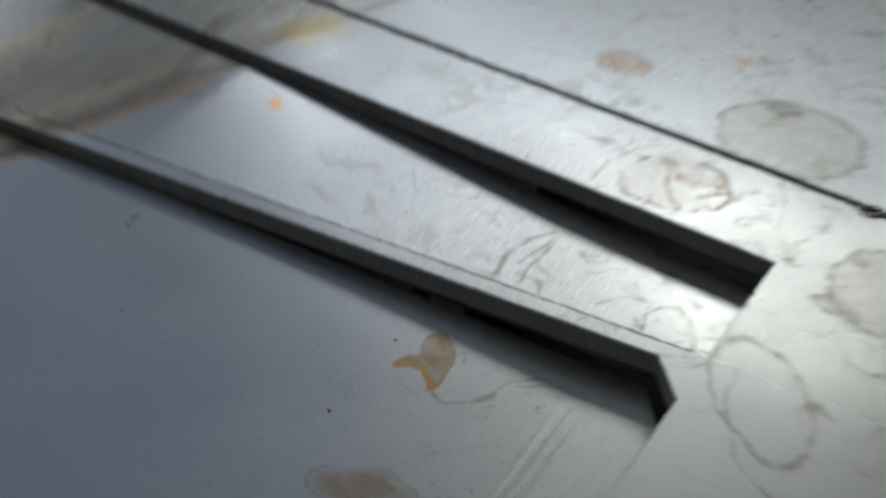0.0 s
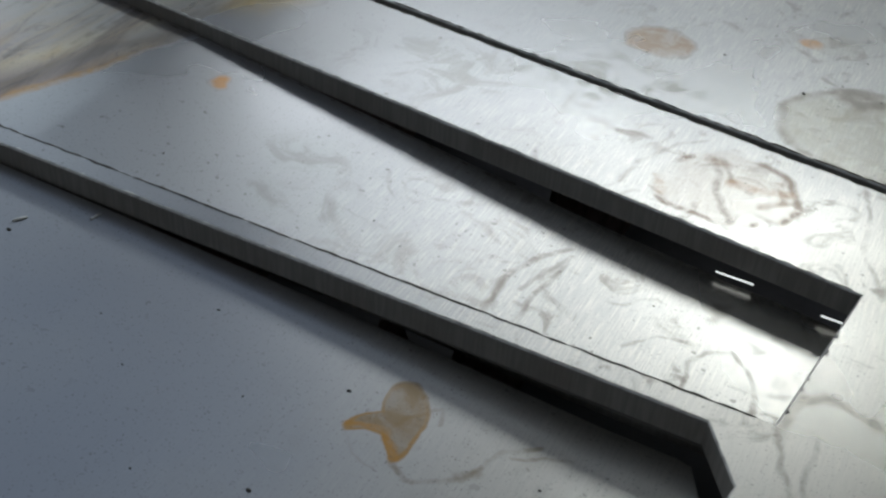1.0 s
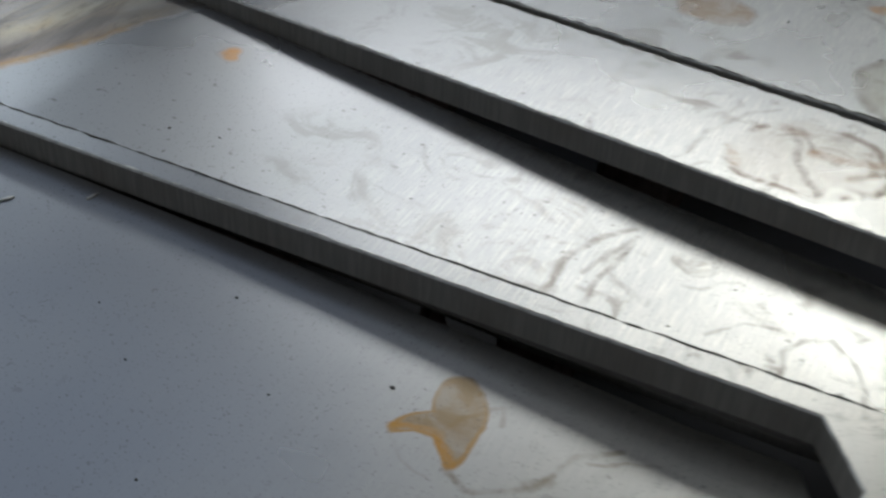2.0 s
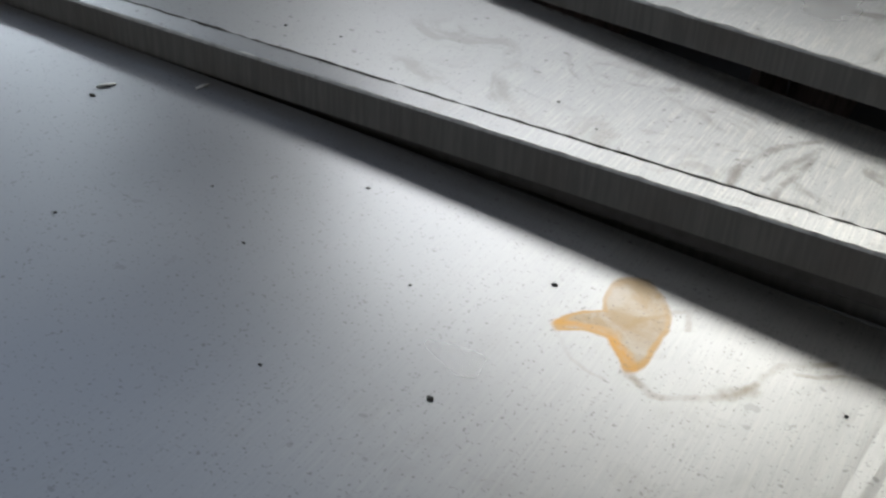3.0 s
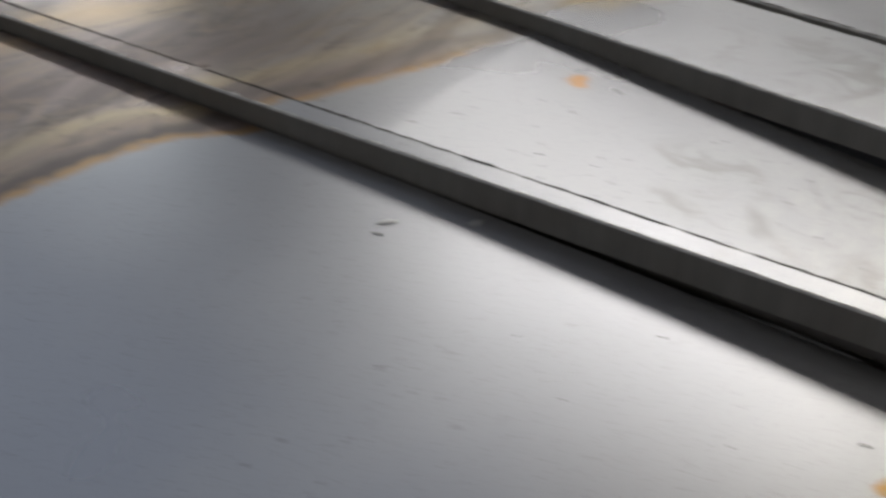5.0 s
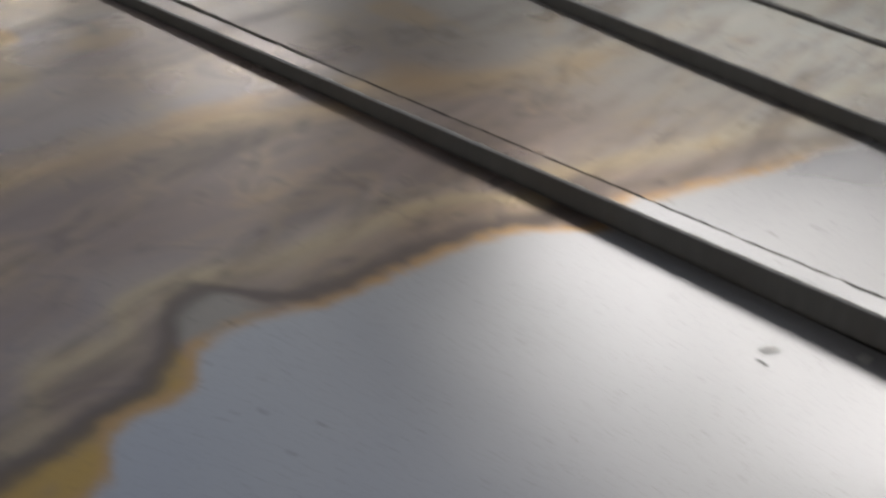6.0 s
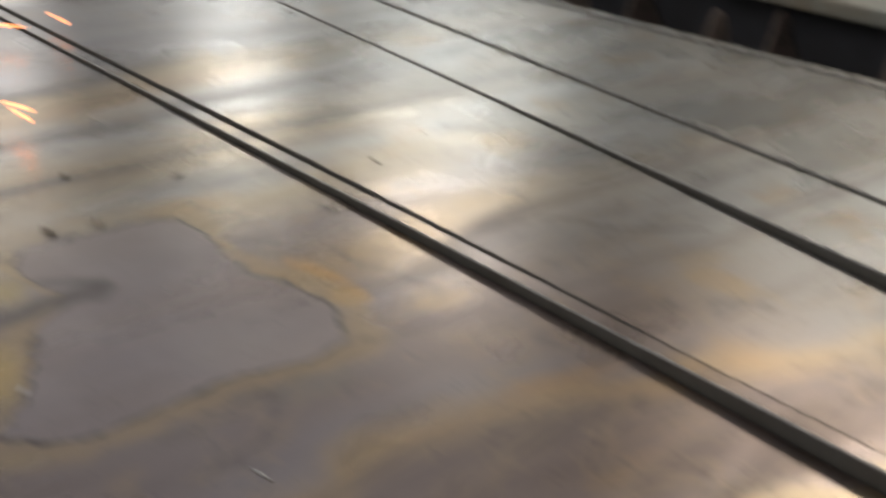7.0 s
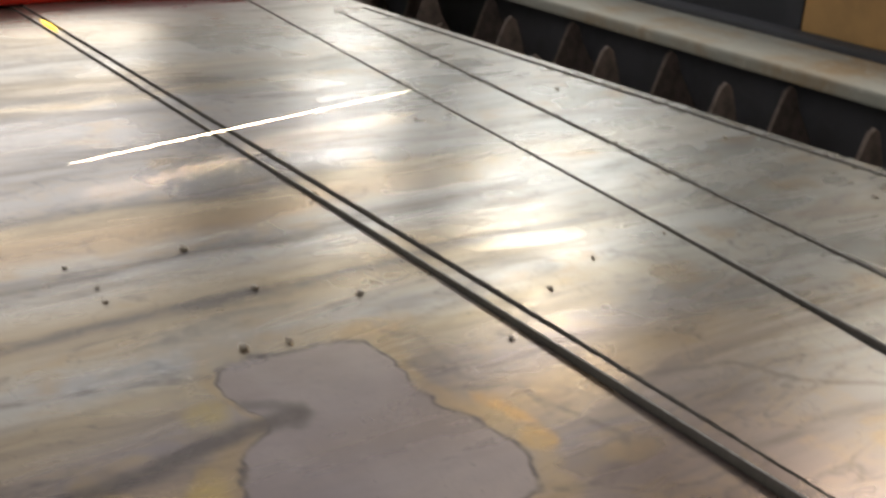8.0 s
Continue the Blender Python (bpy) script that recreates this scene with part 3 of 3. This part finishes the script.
flat_plate("edge_strip", [(NEAR_END, kerf_y(NEAR_END) + 0.0018), (NEAR_END, out_y(NEAR_END) - 0.0160), (-1.106, out_y(-1.106) - 0.0160), (-1.106, kerf_y(-1.106) + 0.0018)], THICK,
           "tapered steel offcut along the outer edge of the cut sheet").location.z = 0.0008


def dross(name, x0, x1, edge, width, high, material, seed, rnd_gap=0.0, pitch=0.0022, owner="steel_sheet", level=None):
    """A ragged thread of slag left along a cut; edge gives its y, level the surface that it stands on."""
    rnd, bm, rings = random.Random(seed), bmesh.new(), []
    for x in steps(x0, x1, int((x1 - x0) / pitch)):
        y, thin = edge(x), 1.0 if rnd.random() > rnd_gap else 0.1
        w, h = width * (0.5 + rnd.random()) * thin, high * (0.3 + 1.1 * rnd.random()) * thin
        j = (rnd.random() - 0.5) * width * 0.6
        z = level(x, y) if level else 0.0
        rings.append([bm.verts.new((x, y + j - w / 2, z + 0.00002)), bm.verts.new((x, y + j, z + h)), bm.verts.new((x, y + j + w / 2, z + 0.00002))])
    for p, q in zip(rings, rings[1:]):
        for i in range(3):
            bm.faces.new((p[i], p[(i + 1) % 3], q[(i + 1) % 3], q[i]))
    bm.faces.new(rings[0])
    bm.faces.new(rings[-1])
    return part(name, bm, material, bpy.data.objects[owner])


CRUST = plain("dark_kerf_crust", (0.10, 0.088, 0.075), 0.8, 0.0, 300)
SHINE = plain("bright_kerf_burr", (0.68, 0.66, 0.62), 0.4, 0.4, 300, 0.4, (0.3, 0.28, 0.26), 0.0002)
tagged(dross("kerf_crust", -1.1, -0.012, lambda x: RIB - 0.00045, 0.0007, 0.00030, CRUST, 3, 0.12), "dark ragged crust along the thin cut")
tagged(dross("kerf_burr", -0.62, -0.002, lambda x: slot_y(x) + 0.0007, 0.0006, 0.00025, SHINE, 5, 0.45, 0.0016), "bright ragged burr along the slot")
tagged(dross("kerf_burr", -0.40, -0.03, lambda x: 0.0006, 0.0005, 0.00015, SHINE, 7, 0.75, 0.0016), "bright ragged burr along the slot")
tagged(dross("kerf_crust", -1.0, 0.1, lambda x: kerf_y(x) - 0.0006, 0.0008, 0.00025, CRUST, 9, 0.35), "dark ragged crust along the thin cut")


def near_hi(x):
    return -0.0008 - max(0.0, (x + 0.0140) * 1.44)


bent_plate("cut_plate", steps(FAR_END, -0.55, 40) + steps(-0.545, -0.001, 130), lambda x: -0.75, near_hi, near_z, THICK,
           "wide cut-out steel plate sunk below the sheet, brown heat stains")
bent_plate("tapered_strip", steps(FAR_END, -0.55, 40) + steps(-0.545, -0.001, 130), lambda x: RIB + 0.0008,
           lambda x: (Y_SLOT - 0.0005 - 0.0016 * min(1.0, max(0.0, (-0.32 - x) / 0.25)) + SLOT_LEAN * (x - END_LEAN * Y_SLOT)) / (1 - SLOT_LEAN * END_LEAN), strip_z, THICK,
           "long tapered cut-out steel strip, one end sunk into its slot")

# unseen bar added under the rib to stop light, and crusts along the loose strips
tagged(part("rib_light_block", boxed((-0.45, -0.008, RIB - 0.0022, RIB - 0.0006, -THICK - 0.0065, -THICK), bevel=0.0004), CRUST, bpy.data.objects["steel_sheet"]), "unseen dark bar added under the rib to block light")
tagged(dross("kerf_crust", -0.9, -0.012, lambda x: RIB + 0.0013, 0.0006, 0.00022, CRUST, 13, 0.4, owner="tapered_strip", level=strip_z), "dark ragged crust along the thin cut")
tagged(dross("kerf_burr", -0.9, -0.03, lambda x: slot_y(x) - 0.0018, 0.0005, 0.00018, CRUST, 15, 0.5, owner="tapered_strip", level=strip_z), "dark ragged burr along the slot")
tagged(dross("kerf_crust", -1.0, 0.3, lambda x: kerf_y(x) + 0.0026, 0.0008, 0.00025, CRUST, 17, 0.45, owner="edge_strip"), "dark ragged crust along the thin cut")

# ---- cutting bed under the sheet ----
def support_slat(x):
    """One toothed slat of the bed; it runs across under the sheet, worn low where plates have sunk."""
    bm, pitch, base = bmesh.new(), 0.08, -0.16
    prof, y = [(-0.74, base)], -0.702
    while y < 0.51:
        top = -0.0265 if y < 0.14 else -0.0085 if y < 0.45 else -0.020
        prof += [(y - 0.040, top - 0.090), (y - 0.013, top - 0.020), (y - 0.006, top - 0.004), (y, top), (y + 0.006, top - 0.004), (y + 0.013, top - 0.020)]
        y += pitch
    prof += [(0.54, -0.08), (0.54, base)]
    face = bm.faces.new([bm.verts.new((-0.0015, a, c)) for a, c in prof])
    made = bmesh.ops.extrude_face_region(bm, geom=[face])
    bmesh.ops.translate(bm, verts=[g for g in made["geom"] if isinstance(g, bmesh.types.BMVert)], vec=(0.003, 0, 0))
    bmesh.ops.triangulate(bm, faces=[f for f in bm.faces if len(f.verts) > 4])
    ob = part("support_slat", bm, SLAT)
    ob.matrix_basis = pose(x, 0, 0)
    return tagged(ob, "burnt toothed steel slat that carries the sheet", "support slat", "slats of the cutting bed")


first = support_slat(-1.603)
for i in range(1, 17):
    copy_thing(first, pose(-1.603 + 0.135 * i, 0, 0))

tagged(part("bed_floor", boxed((FAR_END - 0.2, NEAR_END + 0.1, -0.85, 0.53, -0.30, -0.16)), BED), "sooty tray under the cutting bed", kind="structure")

rail = empty("guide_rail")
part("beam", boxed((FAR_END - 1.6, NEAR_END + 1.0, 0.475, 0.565, -0.012, 0.0), bevel=0.003), RAIL, rail, "grey beam with rusty dust on its top")
part("beam_skirt", boxed((FAR_END - 1.6, NEAR_END + 1.0, 0.54, 0.555, -0.30, -0.012)), BED, rail, "dark lower face")
tagged(rail, "dusty grey steel side rail of the cutting bed", "guide rail")

near_rail = empty("guide_rail")
part("beam", boxed((FAR_END - 1.6, NEAR_END + 1.0, -0.95, -0.86, -0.012, 0.0), bevel=0.003), RAIL, near_rail, "grey beam with rusty dust on its top")
part("beam_skirt", boxed((FAR_END - 1.6, NEAR_END + 1.0, -0.94, -0.925, -0.30, -0.012)), BED, near_rail, "dark lower face")
tagged(near_rail, "dusty grey steel side rail of the cutting bed", "guide rail")
tagged(part("bed_frame", boxed((FAR_END - 1.6, NEAR_END + 1.0, -0.945, 0.56, FLOOR, -0.301), bevel=0.01), BED), "sooty steel frame of the cutting bed", kind="structure")

body = empty("machine_side")
part("lower_panel", boxed((FAR_END - 1.6, NEAR_END + 1.0, 0.67, 2.60, FLOOR, 0.12), bevel=0.004), MACHINE, body)
part("ledge", boxed((FAR_END - 1.6, NEAR_END + 1.0, 0.568, 0.597, -0.03, 0.004), bevel=0.004), MACHINE, body, "dark rounded ledge")
tagged(body, "dark painted side of the cutting machine", "machine side")

panel = empty("side_panel")
part("panel_face", boxed((-0.872, 0.6, 0.60, 0.66, -0.3, 0.06), bevel=0.004), OCHRE, panel)
part("panel_edge", boxed((-0.89, -0.872, 0.60, 0.66, -0.3, 0.055)), MACHINE, panel)
tagged(panel, "ochre painted panel standing beside the machine rail", "side panel")

gantry = empty("gantry")
part("beam", boxed((-1.42, -1.215, -0.95, 0.56, 0.0015, 0.016), bevel=0.003), RED, gantry, "red painted beam")
part("carriage_foot", boxed((-1.40, -1.23, 0.485, 0.55, 0.0, 0.0020)), MACHINE, gantry, "dark foot on the rail")
part("carriage_foot", boxed((-1.40, -1.23, -0.92, -0.87, 0.0, 0.0020)), MACHINE, gantry, "dark foot on the rail")
tagged(gantry, "low red gantry beam across the cutting bed", "gantry")


# ---- workshop round the machine ----
def wall_with_windows(name, spans, y0, y1, windows, flip):
    bm = bmesh.new()
    x_at = WEST
    for x0, x1, z0, z1 in sorted(windows):
        box(bm, x_at, x0, y0, y1, FLOOR, CEIL)
        box(bm, x0, x1, y0, y1, FLOOR, z0)
        box(bm, x0, x1, y0, y1, z1, CEIL)
        x_at = x1
    box(bm, x_at, EAST, y0, y1, FLOOR, CEIL)
    wall = tagged(part(name, bm, WALL), "grey plaster workshop wall with windows", kind="structure")
    for i, (x0, x1, z0, z1) in enumerate(sorted(windows)):
        w = empty(f"window_{i + 1 + (3 if flip else 0)}")
        mid = (y0 + y1) / 2 + (-0.06 if flip else 0.06)
        part("window_frame", boxed((x0, x1, mid, mid + 0.04, z0, z0 + 0.05), (x0, x1, mid, mid + 0.04, z1 - 0.05, z1),
                                   (x0, x0 + 0.05, mid, mid + 0.04, z0 + 0.05, z1 - 0.05), (x1 - 0.05, x1, mid, mid + 0.04, z0 + 0.05, z1 - 0.05)), FRAME, w)
        tagged(w, "workshop window full of daylight, on the south side added for fill", "window", kind="structure")
    return wall


wall_with_windows("wall_north", None, NORTH, NORTH + 0.25, NORTH_WINDOWS, False)
wall_with_windows("wall_south", None, SOUTH - 0.25, SOUTH, SOUTH_FILL_WINDOWS, True)
WY0, WY1, WZ0, WZ1 = WEST_FILL_WINDOW
tagged(part("wall_west", boxed((WEST - 0.25, WEST, SOUTH, WY0, FLOOR, CEIL), (WEST - 0.25, WEST, WY1, NORTH, FLOOR, CEIL),
                               (WEST - 0.25, WEST, WY0, WY1, FLOOR, WZ0), (WEST - 0.25, WEST, WY0, WY1, WZ1, CEIL)), WALL), "grey plaster workshop wall with a long window added for fill", kind="structure")
tagged(part("wall_east", boxed((EAST, EAST + 0.25, SOUTH, NORTH, FLOOR, CEIL)), WALL), "grey plaster workshop wall", kind="structure")
tagged(part("floor", boxed((WEST, EAST, SOUTH, NORTH, FLOOR - 0.2, FLOOR)), CONCRETE), "grey concrete workshop floor", kind="structure")
# opening for the added skylight fill
SX0, SX1, SY0, SY1 = FILL_SKYLIGHT
tagged(part("ceiling", boxed((WEST, SX0, SOUTH, NORTH, CEIL, CEIL + 0.2), (SX1, EAST, SOUTH, NORTH, CEIL, CEIL + 0.2),
                             (SX0, SX1, SOUTH, SY0, CEIL, CEIL + 0.2), (SX0, SX1, SY1, NORTH, CEIL, CEIL + 0.2)), CEILING), "dim sheet-metal ceiling", kind="structure")


# ---- small things on the plates ----
def lump(name, sx, sy, sz, seed, material, label, category, group, x, y, z, turn=0.0):
    """A small uneven crumb, bead or chip that lies on a plate."""
    rnd = random.Random(seed)
    bm = bmesh.new()
    bmesh.ops.create_icosphere(bm, subdivisions=2, radius=1.0)
    for v in bm.verts:
        k = 0.75 + 0.5 * rnd.random()
        v.co = Vector((v.co.x * sx * k, v.co.y * sy * k, max(-0.35, v.co.z * k) * sz))
    for f in bm.faces:
        f.smooth = True
    ob = part(name, bm, material)
    ob.matrix_basis = pose(x, y, z + 0.3 * sz, 0, 0, turn)
    return tagged(ob, label, category, group)


SLAG = plain("spatter_slag", (0.45, 0.40, 0.34), 0.3, 0.5, 400, 0.5, (0.2, 0.17, 0.14), 0.0002)
SOOT = plain("black_crumb", (0.07, 0.062, 0.055), 0.8, 0.0, 400)
CHIP = plain("bright_shaving_steel", (0.62, 0.60, 0.57), 0.35, 0.6, 300, 0.3, (0.3, 0.28, 0.25), 0.0002)
AMBER = plain("amber_slag", (0.40, 0.22, 0.06), 0.4, 0.1, 300)

for i, (x, y, s) in enumerate(((-0.663, -0.0855, 0.0030), (-0.5636, -0.1042, 0.0030), (-0.560, -0.0867, 0.0028), (-0.585, -0.040, 0.0026), (-0.6106, -0.0765, 0.0027),
                               (-0.520, -0.009, 0.0022), (-0.627, -0.135, 0.0020), (-0.6675, -0.138, 0.0018), (-0.642, -0.133, 0.0016), (-0.690, -0.006, 0.0016))):
    lump("spatter_bead", s * 0.7, s * 0.6, s * 0.5, 10 + i, SLAG, "small round bead of weld spatter on the plate", "spatter bead", "spatter beads", x, y, near_z(x, y))
for i, (x, y, s) in enumerate(((-0.5434, 0.0303, 0.0020), (-0.7876, 0.1238, 0.0022), (-0.561, 0.0705, 0.0016), (-0.5696, 0.1250, 0.0016))):
    lump("spatter_bead", s * 0.7, s * 0.6, s * 0.5, 30 + i, SLAG, "small round bead of weld spatter on the strip", "spatter bead", "spatter beads", x, y, strip_z(x, y))
for i, (x, y, s) in enumerate(((-0.6677, 0.2761, 0.0024), (-0.5507, 0.2667, 0.0026), (-0.805, 0.2551, 0.0026), (-0.7209, 0.2534, 0.0018))):
    lump("spatter_bead", s * 0.7, s * 0.6, s * 0.5, 50 + i, SLAG, "small round bead of weld spatter on the offcut", "spatter bead", "spatter beads", x, y, 0.0008)
for i, (x, y, a) in enumerate(((-0.3665, -0.1265, 16), (-0.3697, -0.1402, 19), (-0.3922, -0.1222, 13), (-0.466, -0.1537, -40),
                               (-0.2172, -0.0181, 60), (-0.2006, -0.0057, 80), (-0.262, -0.125, 10))):
    lump("steel_shaving", 0.0032 if i < 3 else 0.0020, 0.0004 if i < 3 else 0.0006, 0.0004, 70 + i, CHIP, "thin bright steel shaving on the plate", "steel shaving", "steel shavings", x, y, near_z(x, y), a)
for i, (x, y, s) in enumerate(((-0.1079, -0.0631, 0.0011), (-0.1485, -0.0185, 0.0007), (-0.1047, -0.0248, 0.0010), (-0.1565, -0.0474, 0.0006), (-0.0513, -0.0275, 0.0007),
                               (-0.1255, -0.0403, 0.0006), (-0.2164, -0.0231, 0.0012), (-0.173, -0.036, 0.0005), (-0.134, -0.072, 0.0006), (-0.19, -0.06, 0.0006))):
    lump("black_crumb", s * 0.6, s * 0.45, s * 0.3, 90 + i, SOOT, "tiny black crumb of slag on the plate", "slag crumb", "slag crumbs", x, y, near_z(x, y))
for i, (x, y, s) in enumerate(((-0.1885, 0.031, 0.0006), (-0.202, 0.0271, 0.0008), (-0.133, 0.036, 0.0006), (-0.121, 0.030, 0.0005), (-0.06, 0.025, 0.0006), (-0.05, 0.047, 0.0006))):
    lump("black_crumb", s * 0.6, s * 0.45, s * 0.3, 110 + i, SOOT, "tiny black crumb of slag on the strip", "slag crumb", "slag crumbs", x, y, strip_z(x, y))
rnd = random.Random(4)
for i in range(26):
    x, y = -0.075 + 0.075 * rnd.random(), 0.155 + 0.08 * rnd.random()
    s = 0.0004 + 0.0006 * rnd.random()
    lump("black_crumb", s * 0.6, s * 0.45, s * 0.3, 130 + i, SOOT, "tiny black crumb of slag on the offcut", "slag crumb", "slag crumbs", x, y, 0.0008)
for i in range(7):
    y = 0.012 + 0.035 * rnd.random()
    lump("black_crumb", 0.0004, 0.0004, 0.0003, 170 + i, SOOT, "black crumb of slag along the cut", "slag crumb", "slag crumbs", end_x(y) + 0.0008, y, 0.0)

pierce = empty("pierce_mark", pose(0.0255, kerf_y(0.0255), 0.0))
for i in range(9):
    a = math.tau * i / 9
    bead = lump("slag_bead", 0.0013, 0.0010, 0.0009, 200 + i, SLAG, "", "", "", 0.0036 * math.cos(a), 0.0030 * math.sin(a), 0.0002, 40 * i)
    bead.parent = pierce
tagged(pierce, "ring of dark slag beads round a pierce hole", "pierce mark")


# ---- sparks ----
def spark(length, thick, material, label):
    """A flying spark, thin at both ends, along x."""
    bm, rings = bmesh.new(), []
    for i in range(9):
        s = i / 8
        r = thick * (0.35 + 0.65 * math.sin(math.pi * s))
        rings.append([bm.verts.new((length * (s - 0.5), r * math.cos(a), r * math.sin(a))) for a in steps(0, math.tau * 5 / 6, 5)])
    for p, q in zip(rings, rings[1:]):
        for i in range(6):
            bm.faces.new((p[i], p[(i + 1) % 6], q[(i + 1) % 6], q[i]))
    bm.faces.new(rings[0])
    bm.faces.new(rings[-1])
    return tagged(part("spark", bm, material), label, "spark", "flying sparks")


def flight(ob, t, m, speed):
    """The spark leaves the cut under the gantry, shoots along its own line at t, and is gone."""
    nest = pose(-1.3, -0.02, -0.10)
    fast = 0.0334 * speed
    rows = [(0.0, nest), (t - 0.1334, nest), (t - 0.0334, m @ pose(-fast, 0, 0)), (t, m)]
    if t < 7.95:
        rows += [(t + 0.0334, m @ pose(fast, 0, 0)), (t + 0.0667, m @ pose(fast + 2.2, 0, 0)), (8.0, m @ pose(fast + 3.0, 0, 0))]
    walk(ob, rows)


GLINT_WHITE = glow("white_glint_glow", (1.0, 0.97, 0.92), 1.35)
white_spark = spark(0.03, 0.00065, SPARK, "white-hot spark streaking low over the sheet")
orange_spark = spark(0.05, 0.0010, SPARK_ORANGE, "orange spark streaking low over the plate")
long_spark = spark(0.10, 0.0016, SPARK, "white-hot spark leaving the cut")
curved_spark = spark(0.046, 0.0014, SPARK, "white-hot spark over the plate")
small_sparks = [spark(0.012, 0.0009, SPARK_ORANGE, "short orange spark near the cut") for _ in range(7)]
kerf_flame = spark(0.04, 0.0014, SPARK_YELLOW, "yellow flame in the cut under the gantry")
flash = spark(0.03, 0.006, SPARK_ORANGE, "orange spark flash over the plate")
burst = spark(0.050, 0.0006, SPARK, "white-hot spark shooting low over the plate")
burst_glow = spark(0.020, 0.0022, SPARK_YELLOW, "yellow burst of sparks over the plate")
# added emissive bars that stand in for white glints of light in the cuts
cut_glints = []
for x, y, length in ((-0.103, -0.0012, 0.004), (-0.0575, -0.0014, 0.009), (-0.0365, -0.0014, 0.007), (-0.175, -0.0008, 0.008), (-0.0335, slot_y(-0.0335) - 0.001, 0.011), (-0.005, slot_y(-0.005) - 0.001, 0.006)):
    bm = bmesh.new()
    thin = 0.00016 if y > 0.02 else 0.0005
    box(bm, -length / 2, length / 2, -thin, thin, -thin, thin, thin / 2)
    ob = tagged(part("cut_glints", bm, GLINT_WHITE), "glowing bar standing in for a white glint in the open cut", "hot slag", "glowing slag in the cuts")
    cut_glints.append((ob, x, y))


def motions():
    flight(white_spark, 8.0, pose(-0.797, 0.020, 0.008, 0, 0, 102.7), 5.4)
    flight(orange_spark, 7.5, pose(-0.635, -0.018, 0.008, 0, 0, 91), 7.0)
    for ob, (t, x, y, turn, speed) in zip(small_sparks, ((7.0, -0.818, -0.016, 60, 0.6), (7.0, -0.815, 0.013, 0, 1.2), (7.0, -0.678, -0.067, 12, 1.0), (7.0, -0.665, -0.071, 0, 1.2),
                                                        (6.9, -0.80, -0.02, 30, 1.0), (7.9, -0.84, -0.054, 200, 0.6), (7.9, -0.83, 0.016, 240, 0.4))):
        flight(ob, t, pose(x, y, 0.008, 0, 0, turn), speed)
    flight(long_spark, 7.8, pose(-1.0, 0.017, 0.010, 0, 0, 13.5), 0.8)
    flight(curved_spark, 7.8, pose(-0.711, -0.058, 0.008, 0, 0, 58), 0.6)
    walk(kerf_flame, [(0.0, pose(-1.40, 0.004, -0.02)), (7.8, pose(-1.40, 0.004, -0.02)), (7.95, pose(-1.135, 0.004, 0.001)), (8.0, pose(-1.133, 0.004, 0.001))])
    flight(burst, 6.2, pose(-0.463, -0.0525, 0.008, 0, 0, 60), 0.5)
    flight(burst_glow, 6.2, pose(-0.4555, -0.0455, 0.006, 0, 0, 60), 0.2)
    flight(flash, 0.8, pose(-0.285, 0.005, 0.022, 0, 0, 120), 0.3)
    shows = (((3.25, 4.3),), ((2.2, 2.65), (3.85, 4.3)), ((2.4, 2.6),), ((5.2, 5.85),), ((0.75, 1.3),), ((0.75, 1.3),))
    for (ob, x, y), spans in zip(cut_glints, shows):
        low, high = pose(x, y - 0.035, -0.09), pose(x, y, -0.0108) if y > 0.02 else pose(x, y + 0.0006, -0.0119 if x > -0.15 else -0.0095)
        rows = [(0.0, low)]
        for a, c in spans:
            rows += [(a - 0.1, low), (a, high), (c, high), (c + 0.1, low)]
        walk(ob, rows + [(8.0, low)])


motions()
